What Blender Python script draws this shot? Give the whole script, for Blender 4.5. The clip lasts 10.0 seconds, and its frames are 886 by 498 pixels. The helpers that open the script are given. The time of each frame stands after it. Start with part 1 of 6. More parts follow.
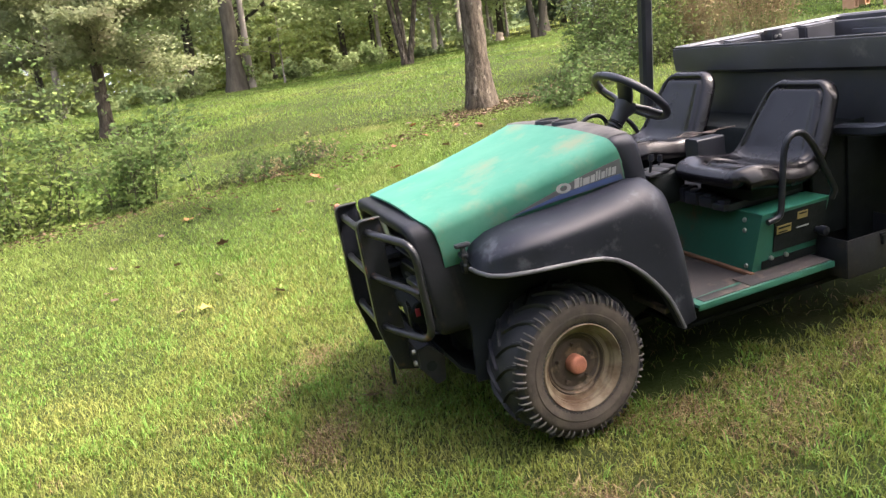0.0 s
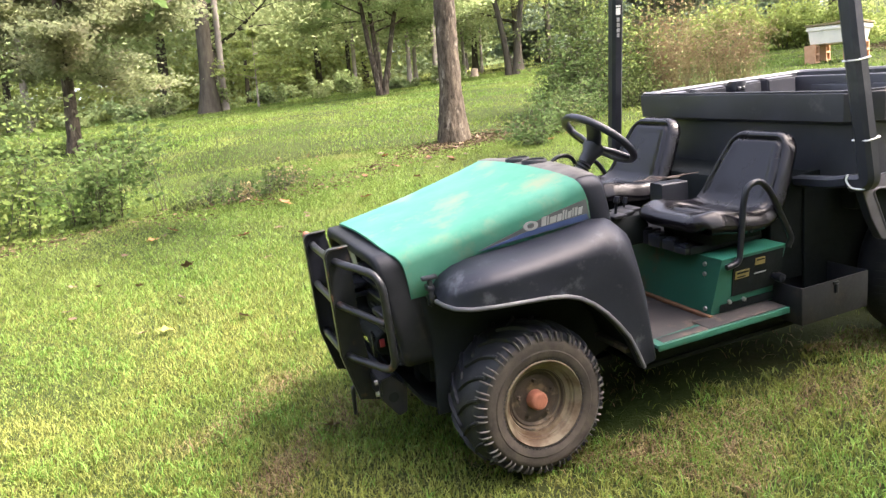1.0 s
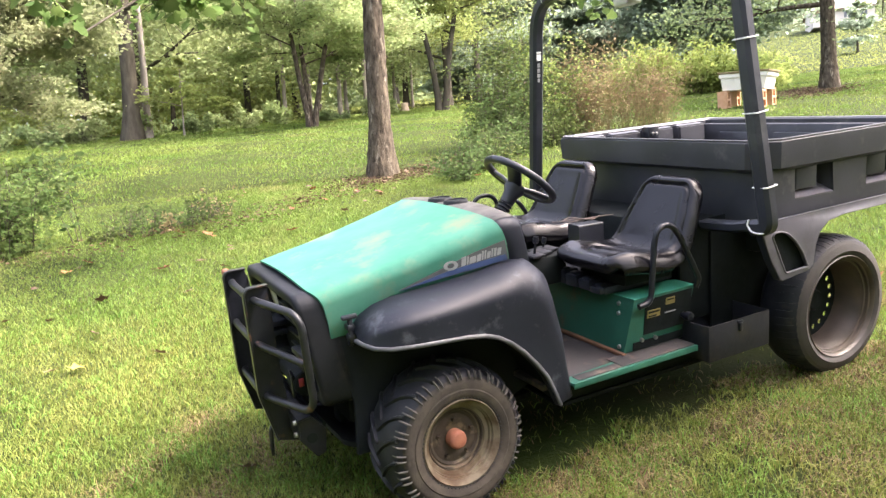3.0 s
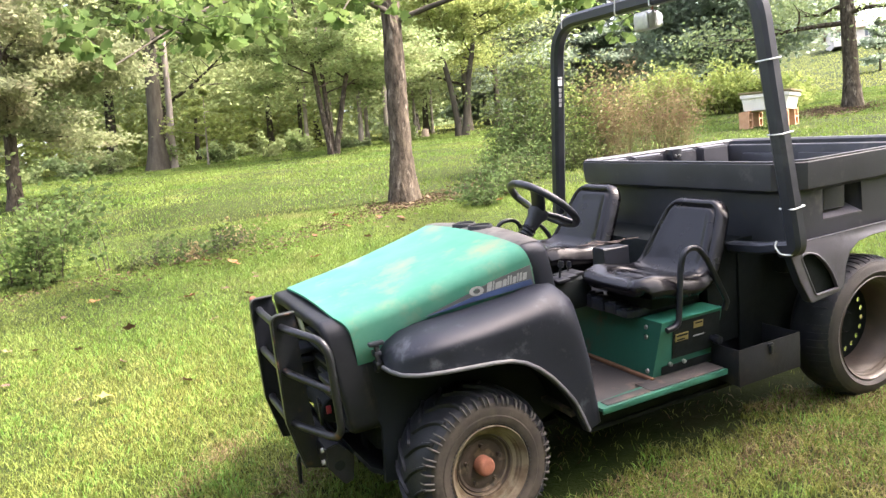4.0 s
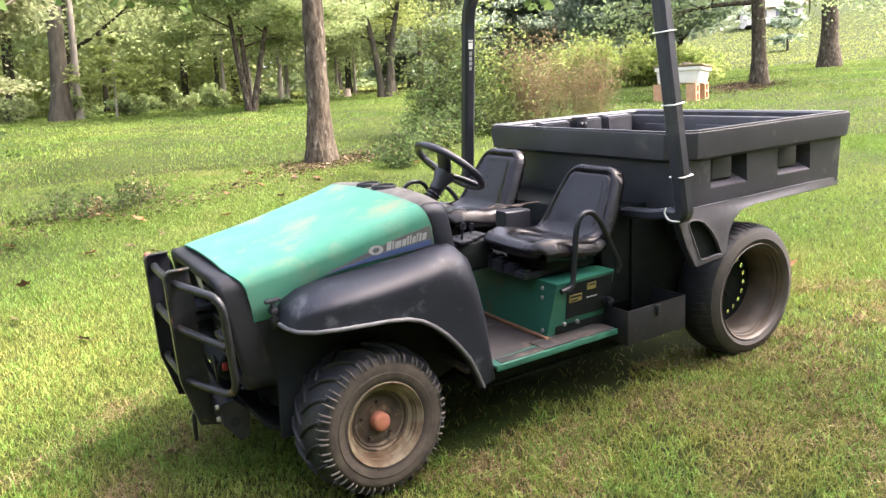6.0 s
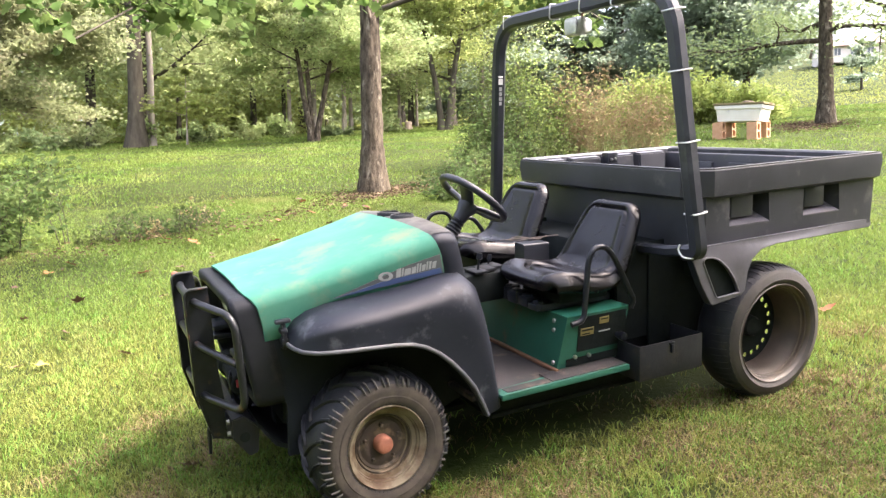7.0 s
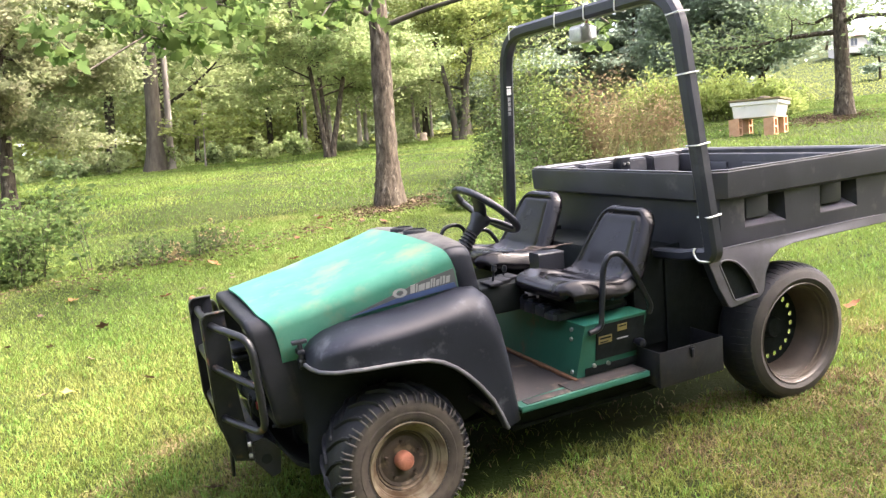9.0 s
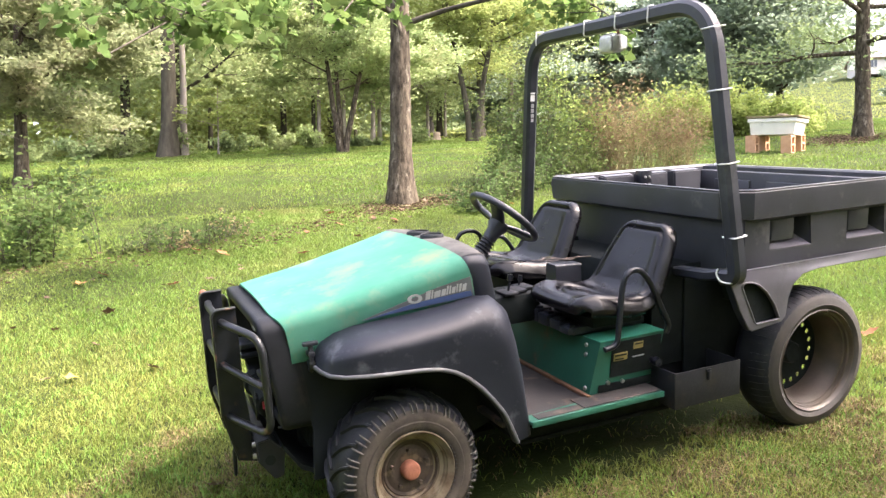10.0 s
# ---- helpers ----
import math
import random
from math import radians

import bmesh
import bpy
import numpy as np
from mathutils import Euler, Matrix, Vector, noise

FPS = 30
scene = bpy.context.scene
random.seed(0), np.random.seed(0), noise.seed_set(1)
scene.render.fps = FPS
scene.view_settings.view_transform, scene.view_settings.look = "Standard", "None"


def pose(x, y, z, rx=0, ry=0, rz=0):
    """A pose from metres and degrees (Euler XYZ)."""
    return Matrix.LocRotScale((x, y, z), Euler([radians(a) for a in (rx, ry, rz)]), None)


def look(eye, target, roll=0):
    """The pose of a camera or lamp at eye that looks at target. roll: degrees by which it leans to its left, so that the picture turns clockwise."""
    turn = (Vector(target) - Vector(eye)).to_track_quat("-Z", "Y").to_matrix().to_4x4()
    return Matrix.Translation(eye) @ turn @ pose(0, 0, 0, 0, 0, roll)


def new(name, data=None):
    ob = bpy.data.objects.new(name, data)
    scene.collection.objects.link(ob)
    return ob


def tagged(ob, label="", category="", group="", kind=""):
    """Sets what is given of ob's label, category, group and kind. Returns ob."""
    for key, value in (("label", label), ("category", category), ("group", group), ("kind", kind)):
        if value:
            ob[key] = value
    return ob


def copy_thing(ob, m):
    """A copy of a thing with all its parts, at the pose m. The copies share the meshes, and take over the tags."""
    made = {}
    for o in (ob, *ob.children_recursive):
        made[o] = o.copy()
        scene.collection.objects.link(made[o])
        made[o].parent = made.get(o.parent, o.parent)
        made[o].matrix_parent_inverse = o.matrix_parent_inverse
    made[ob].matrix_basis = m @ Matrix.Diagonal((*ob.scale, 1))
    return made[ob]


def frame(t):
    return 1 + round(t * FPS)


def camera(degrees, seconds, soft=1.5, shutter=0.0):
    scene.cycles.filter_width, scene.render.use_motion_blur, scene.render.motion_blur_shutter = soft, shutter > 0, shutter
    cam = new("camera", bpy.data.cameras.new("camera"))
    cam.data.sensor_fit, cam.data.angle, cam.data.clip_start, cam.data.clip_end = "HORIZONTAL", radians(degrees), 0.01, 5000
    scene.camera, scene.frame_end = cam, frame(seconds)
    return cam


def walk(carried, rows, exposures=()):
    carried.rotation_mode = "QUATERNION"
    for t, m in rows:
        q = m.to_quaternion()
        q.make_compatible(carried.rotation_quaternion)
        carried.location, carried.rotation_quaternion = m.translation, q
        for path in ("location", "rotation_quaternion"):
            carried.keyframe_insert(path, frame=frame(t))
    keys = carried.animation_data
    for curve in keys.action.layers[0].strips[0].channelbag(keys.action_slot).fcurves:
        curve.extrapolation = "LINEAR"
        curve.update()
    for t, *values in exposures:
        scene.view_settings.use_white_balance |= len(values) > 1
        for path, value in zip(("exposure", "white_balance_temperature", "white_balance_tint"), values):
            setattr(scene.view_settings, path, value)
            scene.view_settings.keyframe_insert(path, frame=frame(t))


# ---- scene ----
cam = camera(62.3, 10.0, soft=1.4)
PATH = [
    (0, (-1.224, -2.304, 1.096), (-0.595, -0.427, 0.809), -7.15),
    (0.5, (-1.223, -2.317, 1.106), (-0.557, -0.439, 0.928), -5.79),
    (1, (-1.232, -2.328, 1.104), (-0.509, -0.476, 0.892), -4.46),
    (1.5, (-1.221, -2.337, 1.097), (-0.418, -0.525, 0.830), -3.61),
    (2, (-1.198, -2.349, 1.110), (-0.336, -0.556, 0.904), -5.43),
    (2.5, (-1.208, -2.369, 1.116), (-0.241, -0.624, 0.981), -4.07),
    (2.7, (-1.208, -2.365, 1.125), (-0.275, -0.602, 0.974), -3.49),
    (4, (-1.227, -2.365, 1.136), (-0.368, -0.560, 1.069), -4.26),
    (4.5, (-1.224, -2.353, 1.134), (-0.427, -0.521, 1.036), -4.38),
    (5, (-1.229, -2.360, 1.133), (-0.394, -0.547, 1.011), -4.70),
    (5.5, (-1.209, -2.381, 1.125), (-0.217, -0.650, 0.973), -3.83),
    (5.7, (-1.198, -2.388, 1.123), (-0.160, -0.688, 0.941), -2.98),
    (6.8, (-1.050, -2.571, 1.102), (-0.079, -0.826, 0.982), -0.76),
    (7, (-1.033, -2.586, 1.102), (-0.132, -0.802, 1.017), -1.17),
    (7.5, (-1.026, -2.594, 1.093), (-0.274, -0.745, 0.966), -2.28),
    (8, (-1.022, -2.595, 1.097), (-0.261, -0.748, 1.009), -2.89),
    (8.5, (-1.015, -2.609, 1.094), (-0.184, -0.792, 1.006), -3.21),
    (9, (-1.005, -2.601, 1.120), (-0.153, -0.792, 1.063), -3.67),
    (9.5, (-0.981, -2.555, 1.128), (-0.132, -0.750, 0.988), -2.98),
    (10, (-1.020, -2.528, 1.147), (-0.184, -0.712, 1.090), -0.61),
]
walk(cam, [(t, look(eye, target, roll)) for t, eye, target, roll in PATH],
     exposures=[(t, stops, 6800, 20) for t, stops in ((0, 2.98), (0.5, 3.19), (1, 3.29), (5, 3.35), (7, 3.37), (10, 3.38))])

# ---- world, sun, exposure ----
SUN_EL, SUN_AZ = 57.0, 122.0          # degrees; azimuth from +y towards +x
world = bpy.data.worlds.new("sky")
scene.world = world
world.use_nodes = True
wn, wl = world.node_tree.nodes, world.node_tree.links
sky = wn.new("ShaderNodeTexSky")
sky.sky_type, sky.sun_disc = "NISHITA", False
sky.sun_elevation, sky.sun_rotation = radians(SUN_EL), radians(SUN_AZ)
sky.dust_density, sky.air_density = 6.0, 1.0
haze = wn.new("ShaderNodeHueSaturation")
haze.inputs["Saturation"].default_value = 0.7
wl.new(sky.outputs[0], haze.inputs["Color"])
wl.new(haze.outputs[0], wn["Background"].inputs[0])
wn["Background"].inputs[1].default_value = 0.118
lamp = bpy.data.lights.new("sun", "SUN")
lamp.energy, lamp.angle, lamp.color = 1.9, radians(8.0), (1.0, 0.95, 0.87)
sun = new("sun", lamp)
sd = Vector((math.sin(radians(SUN_AZ)) * math.cos(radians(SUN_EL)), math.cos(radians(SUN_AZ)) * math.cos(radians(SUN_EL)), math.sin(radians(SUN_EL))))
sun.matrix_world = look(sd * 50, (0, 0, 0))
tagged(sun, kind="structure")

# ---- materials ----
def mat(name, a, b, scale=8.0, rough=0.6, metal=0.0, bump=0.0, bump_scale=60.0, stain=None, stain_scale=2.0, stain_amount=0.5,
        rough2=None, trans=0.0, island=0.0, spec=0.5, coat=0.0, stretch=(1, 1, 1), random_ob=0.0):
    """Two tones mixed by noise, an optional stain of its own shape, relief, and variation from piece to piece."""
    m = bpy.data.materials.new(name)
    m.use_nodes = True
    n, l = m.node_tree.nodes, m.node_tree.links
    p = n["Principled BSDF"]
    tc = n.new("ShaderNodeTexCoord")
    mp = n.new("ShaderNodeMapping")
    mp.inputs["Scale"].default_value = stretch
    l.new(tc.outputs["Object"], mp.inputs[0])

    def noise_node(s, detail=4.0, r=0.55):
        t = n.new("ShaderNodeTexNoise")
        t.inputs["Scale"].default_value, t.inputs["Detail"].default_value, t.inputs["Roughness"].default_value = s, detail, r
        l.new(mp.outputs[0], t.inputs["Vector"])
        return t

    def mix(f, c1, c2, kind="MIX"):
        x = n.new("ShaderNodeMix")
        x.data_type, x.blend_type = "RGBA", kind
        for sock, v in ((0, f), (6, c1), (7, c2)):
            if isinstance(v, (tuple, float, int)):
                x.inputs[sock].default_value = (*v, 1) if isinstance(v, tuple) else v
            else:
                l.new(v, x.inputs[sock])
        return x.outputs[2]

    def ramp(v, lo, hi):
        x = n.new("ShaderNodeMapRange")
        x.inputs[1].default_value, x.inputs[2].default_value = lo, hi
        l.new(v, x.inputs[0])
        return x.outputs[0]

    t1 = noise_node(scale)
    col = mix(ramp(t1.outputs[0], 0.32, 0.68), a, b)
    rv = ramp(t1.outputs[0], 0.3, 0.7)
    if stain:
        t2 = noise_node(stain_scale, 6.0, 0.65)
        f = ramp(t2.outputs[0], 0.62 - 0.25 * stain_amount, 0.72 - 0.1 * stain_amount)
        col = mix(f, col, stain)
    if island or random_ob:
        if island:
            src = n.new("ShaderNodeNewGeometry").outputs["Random Per Island"]
            amt = island
        else:
            src = n.new("ShaderNodeObjectInfo").outputs["Random"]
            amt = random_ob
        x = n.new("ShaderNodeMapRange")
        x.inputs[3].default_value, x.inputs[4].default_value = 1 - amt, 1 + amt
        l.new(src, x.inputs[0])
        h = n.new("ShaderNodeHueSaturation")
        l.new(x.outputs[0], h.inputs["Value"])
        y = n.new("ShaderNodeMapRange")
        y.inputs[3].default_value, y.inputs[4].default_value = 0.5 - 0.05 * amt, 0.5 + 0.05 * amt
        l.new(src, y.inputs[0])
        l.new(y.outputs[0], h.inputs["Hue"])
        l.new(col, h.inputs["Color"])
        col = h.outputs[0]
    l.new(col, p.inputs["Base Color"])
    if rough2 is not None:
        x = n.new("ShaderNodeMapRange")
        x.inputs[3].default_value, x.inputs[4].default_value = rough, rough2
        l.new(rv, x.inputs[0])
        l.new(x.outputs[0], p.inputs["Roughness"])
    else:
        p.inputs["Roughness"].default_value = rough
    p.inputs["Metallic"].default_value = metal
    p.inputs["Specular IOR Level"].default_value = spec
    p.inputs["Coat Weight"].default_value = coat
    if bump:
        t3 = noise_node(bump_scale, 5.0, 0.6)
        bn = n.new("ShaderNodeBump")
        bn.inputs["Strength"].default_value, bn.inputs["Distance"].default_value = bump, 0.02
        l.new(t3.outputs[0], bn.inputs["Height"])
        l.new(bn.outputs[0], p.inputs["Normal"])
    if trans:
        tr = n.new("ShaderNodeBsdfTranslucent")
        l.new(col, tr.inputs[0])
        ms = n.new("ShaderNodeMixShader")
        ms.inputs[0].default_value = trans
        l.new(p.outputs[0], ms.inputs[1])
        l.new(tr.outputs[0], ms.inputs[2])
        l.new(ms.outputs[0], n["Material Output"].inputs[0])
    return m


M_GREEN = mat("hood_paint", (0.033, 0.162, 0.116), (0.062, 0.197, 0.144), 7.0, 0.66, bump=0.04, bump_scale=25, stain=(0.135, 0.172, 0.12), stain_scale=3.3, stain_amount=0.42, rough2=0.8, spec=0.14)
M_GREEN2 = mat("green_steel", (0.00504, 0.0612, 0.0396), (0.0072, 0.0792, 0.05184), 9, 0.45, bump=0.04, bump_scale=40, stain=(0.06, 0.05, 0.03), stain_scale=6, stain_amount=0.05, rough2=0.6)
M_PLASTIC = mat("black_plastic", (0.00975, 0.0117, 0.0169), (0.0182, 0.0208, 0.0286), 7, 0.34, bump=0.04, bump_scale=180, stain=(0.035, 0.037, 0.043), stain_scale=4, stain_amount=0.12, rough2=0.48)
M_FENDER = mat("fender_plastic", (0.00605, 0.00761, 0.0132), (0.0121, 0.0145, 0.0225), 5, 0.42, bump=0.05, bump_scale=160, stain=(0.055, 0.06, 0.072), stain_scale=9, stain_amount=0.2, rough2=0.5, spec=0.3)
M_BED = mat("bed_plastic", (0.0252, 0.0263, 0.0326), (0.0412, 0.0429, 0.0515), 5, 0.33, bump=0.05, bump_scale=150, stain=(0.085, 0.084, 0.084), stain_scale=7, stain_amount=0.16, rough2=0.48, spec=0.5)
M_BEDWALL = mat("bed_wall_plastic", (0.0315, 0.0331, 0.0387), (0.0484, 0.0513, 0.0601), 6, 0.36, bump=0.05, bump_scale=150, stain=(0.05, 0.048, 0.046), stain_scale=6, stain_amount=0.2)
M_BEZEL = mat("dusty_black_plastic", (0.0105, 0.0116, 0.0146), (0.0186, 0.0204, 0.0249), 9, 0.5, bump=0.05, bump_scale=140, stain=(0.03, 0.029, 0.028), stain_scale=7, stain_amount=0.15, spec=0.18)
M_DASHTOP = mat("dusty_dash_top", (0.062, 0.060, 0.058), (0.105, 0.100, 0.094), 11, 0.75, bump=0.06, bump_scale=90, stain=(0.04, 0.039, 0.04), stain_scale=8, stain_amount=0.4, spec=0.15)
# the lip's highlight is put into this grey; the flecks are wear
M_LIP = mat("worn_lip", (0.048, 0.051, 0.058), (0.078, 0.081, 0.09), 8, 0.4, bump=0.04, bump_scale=120, stain=(0.11, 0.11, 0.115), stain_scale=9, stain_amount=0.2)
M_SKIRT = mat("grey_plastic_skirt", (0.070, 0.0675, 0.080), (0.096, 0.092, 0.106), 6, 0.36, bump=0.04, bump_scale=140, stain=(0.05, 0.049, 0.053), stain_scale=5, stain_amount=0.25)
M_VINYL = mat("seat_vinyl", (0.005, 0.0046, 0.0058), (0.008, 0.0073, 0.0092), 12, 0.2, bump=0.02, bump_scale=350, rough2=0.29, spec=0.27)
M_STEEL = mat("black_steel", (0.00698, 0.00813, 0.0117), (0.014, 0.0156, 0.0213), 18, 0.3, bump=0.06, bump_scale=90, stain=(0.06, 0.04, 0.025), stain_scale=14, stain_amount=0.04, spec=0.3)
M_TUBE = mat("guard_tube_paint", (0.00744, 0.0087, 0.0103), (0.014, 0.0156, 0.0181), 20, 0.34, spec=0.35, bump=0.05, bump_scale=80, stain=(0.2, 0.1, 0.06), stain_scale=9, stain_amount=0.06)
M_MATTE = mat("matte_black_plastic", (0.0093, 0.0119, 0.0154), (0.0151, 0.0181, 0.0226), 9, 0.62, bump=0.05, bump_scale=120, spec=0.16)
M_RUST = mat("rusty_hub", (0.28, 0.105, 0.06), (0.21, 0.075, 0.045), 30, 0.8, bump=0.2, bump_scale=90)
M_TYRE = mat("tyre_rubber", (0.0105, 0.0119, 0.0161), (0.0198, 0.0213, 0.027), 14, 0.5, bump=0.1, bump_scale=120, stain=(0.04, 0.036, 0.031), stain_scale=7, stain_amount=0.15, spec=0.28)
M_SIDEWALL = mat("muddy_sidewall", (0.0703, 0.0595, 0.0486), (0.0367, 0.0323, 0.027), 9, 0.85, bump=0.14, bump_scale=90, stain=(0.032, 0.028, 0.025), stain_scale=11, stain_amount=0.5, spec=0.2)
M_TOOTH = mat("chalky_tooth_rubber", (0.10, 0.092, 0.082), (0.05, 0.046, 0.042), 30, 0.7, bump=0.1, bump_scale=90)
M_SIDEWALL2 = mat("dusty_sidewall", (0.045, 0.039, 0.03375), (0.0285, 0.0255, 0.02325), 9, 0.7, bump=0.1, bump_scale=90, stain=(0.055, 0.047, 0.04), stain_scale=6, stain_amount=0.2)
# pale grey for the rim edge: mostly painted glint, a little wear
M_WORNGLINT = mat("worn_pale_edge", (0.075, 0.075, 0.077), (0.05, 0.05, 0.05), 18, 0.55, spec=0.3)
M_RIM = mat("dirty_cream_rim", (0.174, 0.145, 0.1), (0.106, 0.0833, 0.0578), 14, 0.65, bump=0.12, bump_scale=70, stain=(0.07, 0.042, 0.024), stain_scale=7, stain_amount=0.5, spec=0.2)
M_DISC = mat("rusty_wheel_disc", (0.05, 0.034, 0.022), (0.022, 0.016, 0.011), 14, 0.75, bump=0.15, bump_scale=70, stain=(0.16, 0.12, 0.08), stain_scale=12, stain_amount=0.3)
M_BARREL = mat("dusty_rim_barrel", (0.06732, 0.04968, 0.036), (0.03917, 0.03024, 0.02333), 10, 0.5, bump=0.08, bump_scale=70)
M_FLOOR = mat("worn_floor_mat", (0.034, 0.0289, 0.0273), (0.022, 0.0197, 0.0194), 10, 0.7, bump=0.1, bump_scale=120, stain=(0.11, 0.08, 0.06), stain_scale=9, stain_amount=0.3)
M_RUSTEDGE = mat("rusty_seam", (0.16, 0.075, 0.035), (0.09, 0.045, 0.025), 25, 0.85, bump=0.15, bump_scale=90)
M_BOARD = mat("running_board_paint", (0.012, 0.080, 0.055), (0.02, 0.115, 0.08), 12, 0.45, bump=0.06, bump_scale=70, stain=(0.075, 0.055, 0.04), stain_scale=7, stain_amount=0.25)
M_PLATE = mat("green_top_plate", (0.02, 0.155, 0.105), (0.035, 0.20, 0.14), 12, 0.4, bump=0.04, bump_scale=70)
M_CHEST = mat("worn_steel_chest", (0.00732, 0.00821, 0.0108), (0.0146, 0.0159, 0.0201), 9, 0.5, metal=0.0, bump=0.08, bump_scale=60, stain=(0.03, 0.025, 0.02), stain_scale=7, stain_amount=0.3, spec=0.3)
M_TIE = mat("white_cable_tie", (0.72, 0.72, 0.70), (0.65, 0.65, 0.63), 40, 0.5)
M_CHROME = mat("dull_bright_metal", (0.5, 0.5, 0.5), (0.36, 0.35, 0.34), 30, 0.35, metal=1.0)
M_DECAL = mat("grey_decal", (0.060, 0.068, 0.072), (0.075, 0.082, 0.085), 20, 0.45)
M_BLUE = mat("blue_stripe", (0.030, 0.055, 0.13), (0.035, 0.065, 0.15), 20, 0.45)
M_LETTER = mat("silver_letters", (0.27, 0.28, 0.28), (0.21, 0.22, 0.22), 40, 0.5)
M_YELLOW = mat("warning_label", (0.20, 0.155, 0.045), (0.15, 0.125, 0.05), 40, 0.55)
M_WHITE = mat("white_label", (0.7, 0.7, 0.7), (0.6, 0.6, 0.6), 40, 0.5)
M_LENS = mat("lamp_lens", (0.55, 0.55, 0.5), (0.45, 0.45, 0.42), 60, 0.15)
M_REDP = mat("red_plastic", (0.32, 0.03, 0.05), (0.27, 0.03, 0.05), 40, 0.4)
# dark machinery; also laid in recesses and gaps as colour for shade
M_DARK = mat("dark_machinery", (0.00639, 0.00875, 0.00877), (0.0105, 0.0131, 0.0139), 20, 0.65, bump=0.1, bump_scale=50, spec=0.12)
M_WIRE = mat("tan_wire", (0.16, 0.11, 0.085), (0.1, 0.075, 0.06), 30, 0.6)

M_BARK = mat("grey_brown_bark", (0.102, 0.0835, 0.0619), (0.0245, 0.0202, 0.0151), 16, 0.95, bump=1.0, bump_scale=24, stain=(0.22, 0.195, 0.155), stain_scale=10, stain_amount=0.2, stretch=(1, 1, 0.36), spec=0.1)
M_BARKD = mat("dark_bark", (0.0855, 0.0757, 0.058), (0.0414, 0.0369, 0.029), 7, 0.9, bump=0.8, bump_scale=14, stretch=(1, 1, 0.25), spec=0.12)
M_BARKP = mat("pale_bark", (0.26, 0.23, 0.20), (0.17, 0.15, 0.13), 7, 0.9, bump=0.4, bump_scale=20, stretch=(1, 1, 0.3))
LEAF = dict(rough=0.6, trans=0.58, island=0.2, spec=0.06)
M_LEAF = mat("leaf_green", (0.221, 0.297, 0.13), (0.308, 0.373, 0.167), 0.8, **LEAF)
# lightened leaf colour that stands for haze over the wood
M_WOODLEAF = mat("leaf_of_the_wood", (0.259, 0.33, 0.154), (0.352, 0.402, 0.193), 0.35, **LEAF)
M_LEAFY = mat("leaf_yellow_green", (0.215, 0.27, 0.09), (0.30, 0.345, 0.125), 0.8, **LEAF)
M_LEAFDOG = mat("leaf_dogwood", (0.198, 0.234, 0.118), (0.258, 0.27, 0.15), 0.9, stain=(0.24, 0.215, 0.145), stain_scale=0.9, stain_amount=0.36, rough=0.6, trans=0.6, island=0.14, spec=0.06)
M_LEAFDOG2 = mat("leaf_dogwood_green", (0.215, 0.29, 0.125), (0.30, 0.355, 0.165), 0.9, stain=(0.37, 0.375, 0.20), stain_scale=0.7, stain_amount=0.3, **LEAF)
M_LEAFD = mat("leaf_dark", (0.17, 0.235, 0.112), (0.24, 0.30, 0.145), 0.8, **LEAF)
# needle colour raised as well, for haze over the far pines
M_PINE = mat("needles_blue_green", (0.225, 0.295, 0.215), (0.29, 0.355, 0.265), 0.8, rough=0.6, trans=0.7, island=0.15, spec=0.06)
M_MAPLE = mat("leaf_maple", (0.075, 0.128, 0.037), (0.125, 0.18, 0.054), 2.0, **LEAF)
M_THICK = mat("thicket_leaf", (0.066, 0.098, 0.034), (0.128, 0.158, 0.054), 1.5, **LEAF)
M_RUSSET = mat("russet_weeds", (0.135, 0.088, 0.058), (0.195, 0.145, 0.085), 2.0, **LEAF)
M_BUSH = mat("bush_leaf", (0.050, 0.086, 0.032), (0.102, 0.146, 0.05), 3.0, **LEAF)
M_SHRUB = mat("shrub_leaf", (0.075, 0.125, 0.043), (0.148, 0.205, 0.068), 3.0, **LEAF)
M_SPRIG = mat("pale_bush_leaf", (0.1353, 0.1927, 0.05412), (0.1968, 0.2501, 0.07708), 3.0, **LEAF)
M_WEED = mat("pale_weed_leaf", (0.24, 0.31, 0.09), (0.33, 0.385, 0.13), 1.5, **LEAF)
M_DRY = mat("dry_weeds", (0.22, 0.165, 0.095), (0.32, 0.28, 0.155), 2.0, **LEAF)
M_GRASS = mat("grass_blades", (0.13, 0.177, 0.0373), (0.22, 0.235, 0.0622), 1.1, rough=0.5, trans=0.33, island=0.40, spec=0.1, stain=(0.25, 0.235, 0.085), stain_scale=1.7, stain_amount=0.14)
M_FARGRASS = mat("grass_of_the_slope", (0.0981, 0.171, 0.0325), (0.178, 0.234, 0.0575), 0.5, rough=0.6, trans=0.35, island=0.3, spec=0.15, stain=(0.19, 0.20, 0.07), stain_scale=0.9, stain_amount=0.3)
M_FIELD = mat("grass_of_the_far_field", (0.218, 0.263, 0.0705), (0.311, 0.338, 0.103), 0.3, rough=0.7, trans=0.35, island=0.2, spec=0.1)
M_TUFT = mat("tuft_blades", (0.102, 0.194, 0.0339), (0.177, 0.267, 0.0559), 1.3, rough=0.5, trans=0.35, island=0.55, spec=0.14)
M_THATCH = mat("dry_thatch", (0.17, 0.12, 0.062), (0.235, 0.175, 0.095), 2.0, rough=0.7, trans=0.15, island=0.4, spec=0.2)
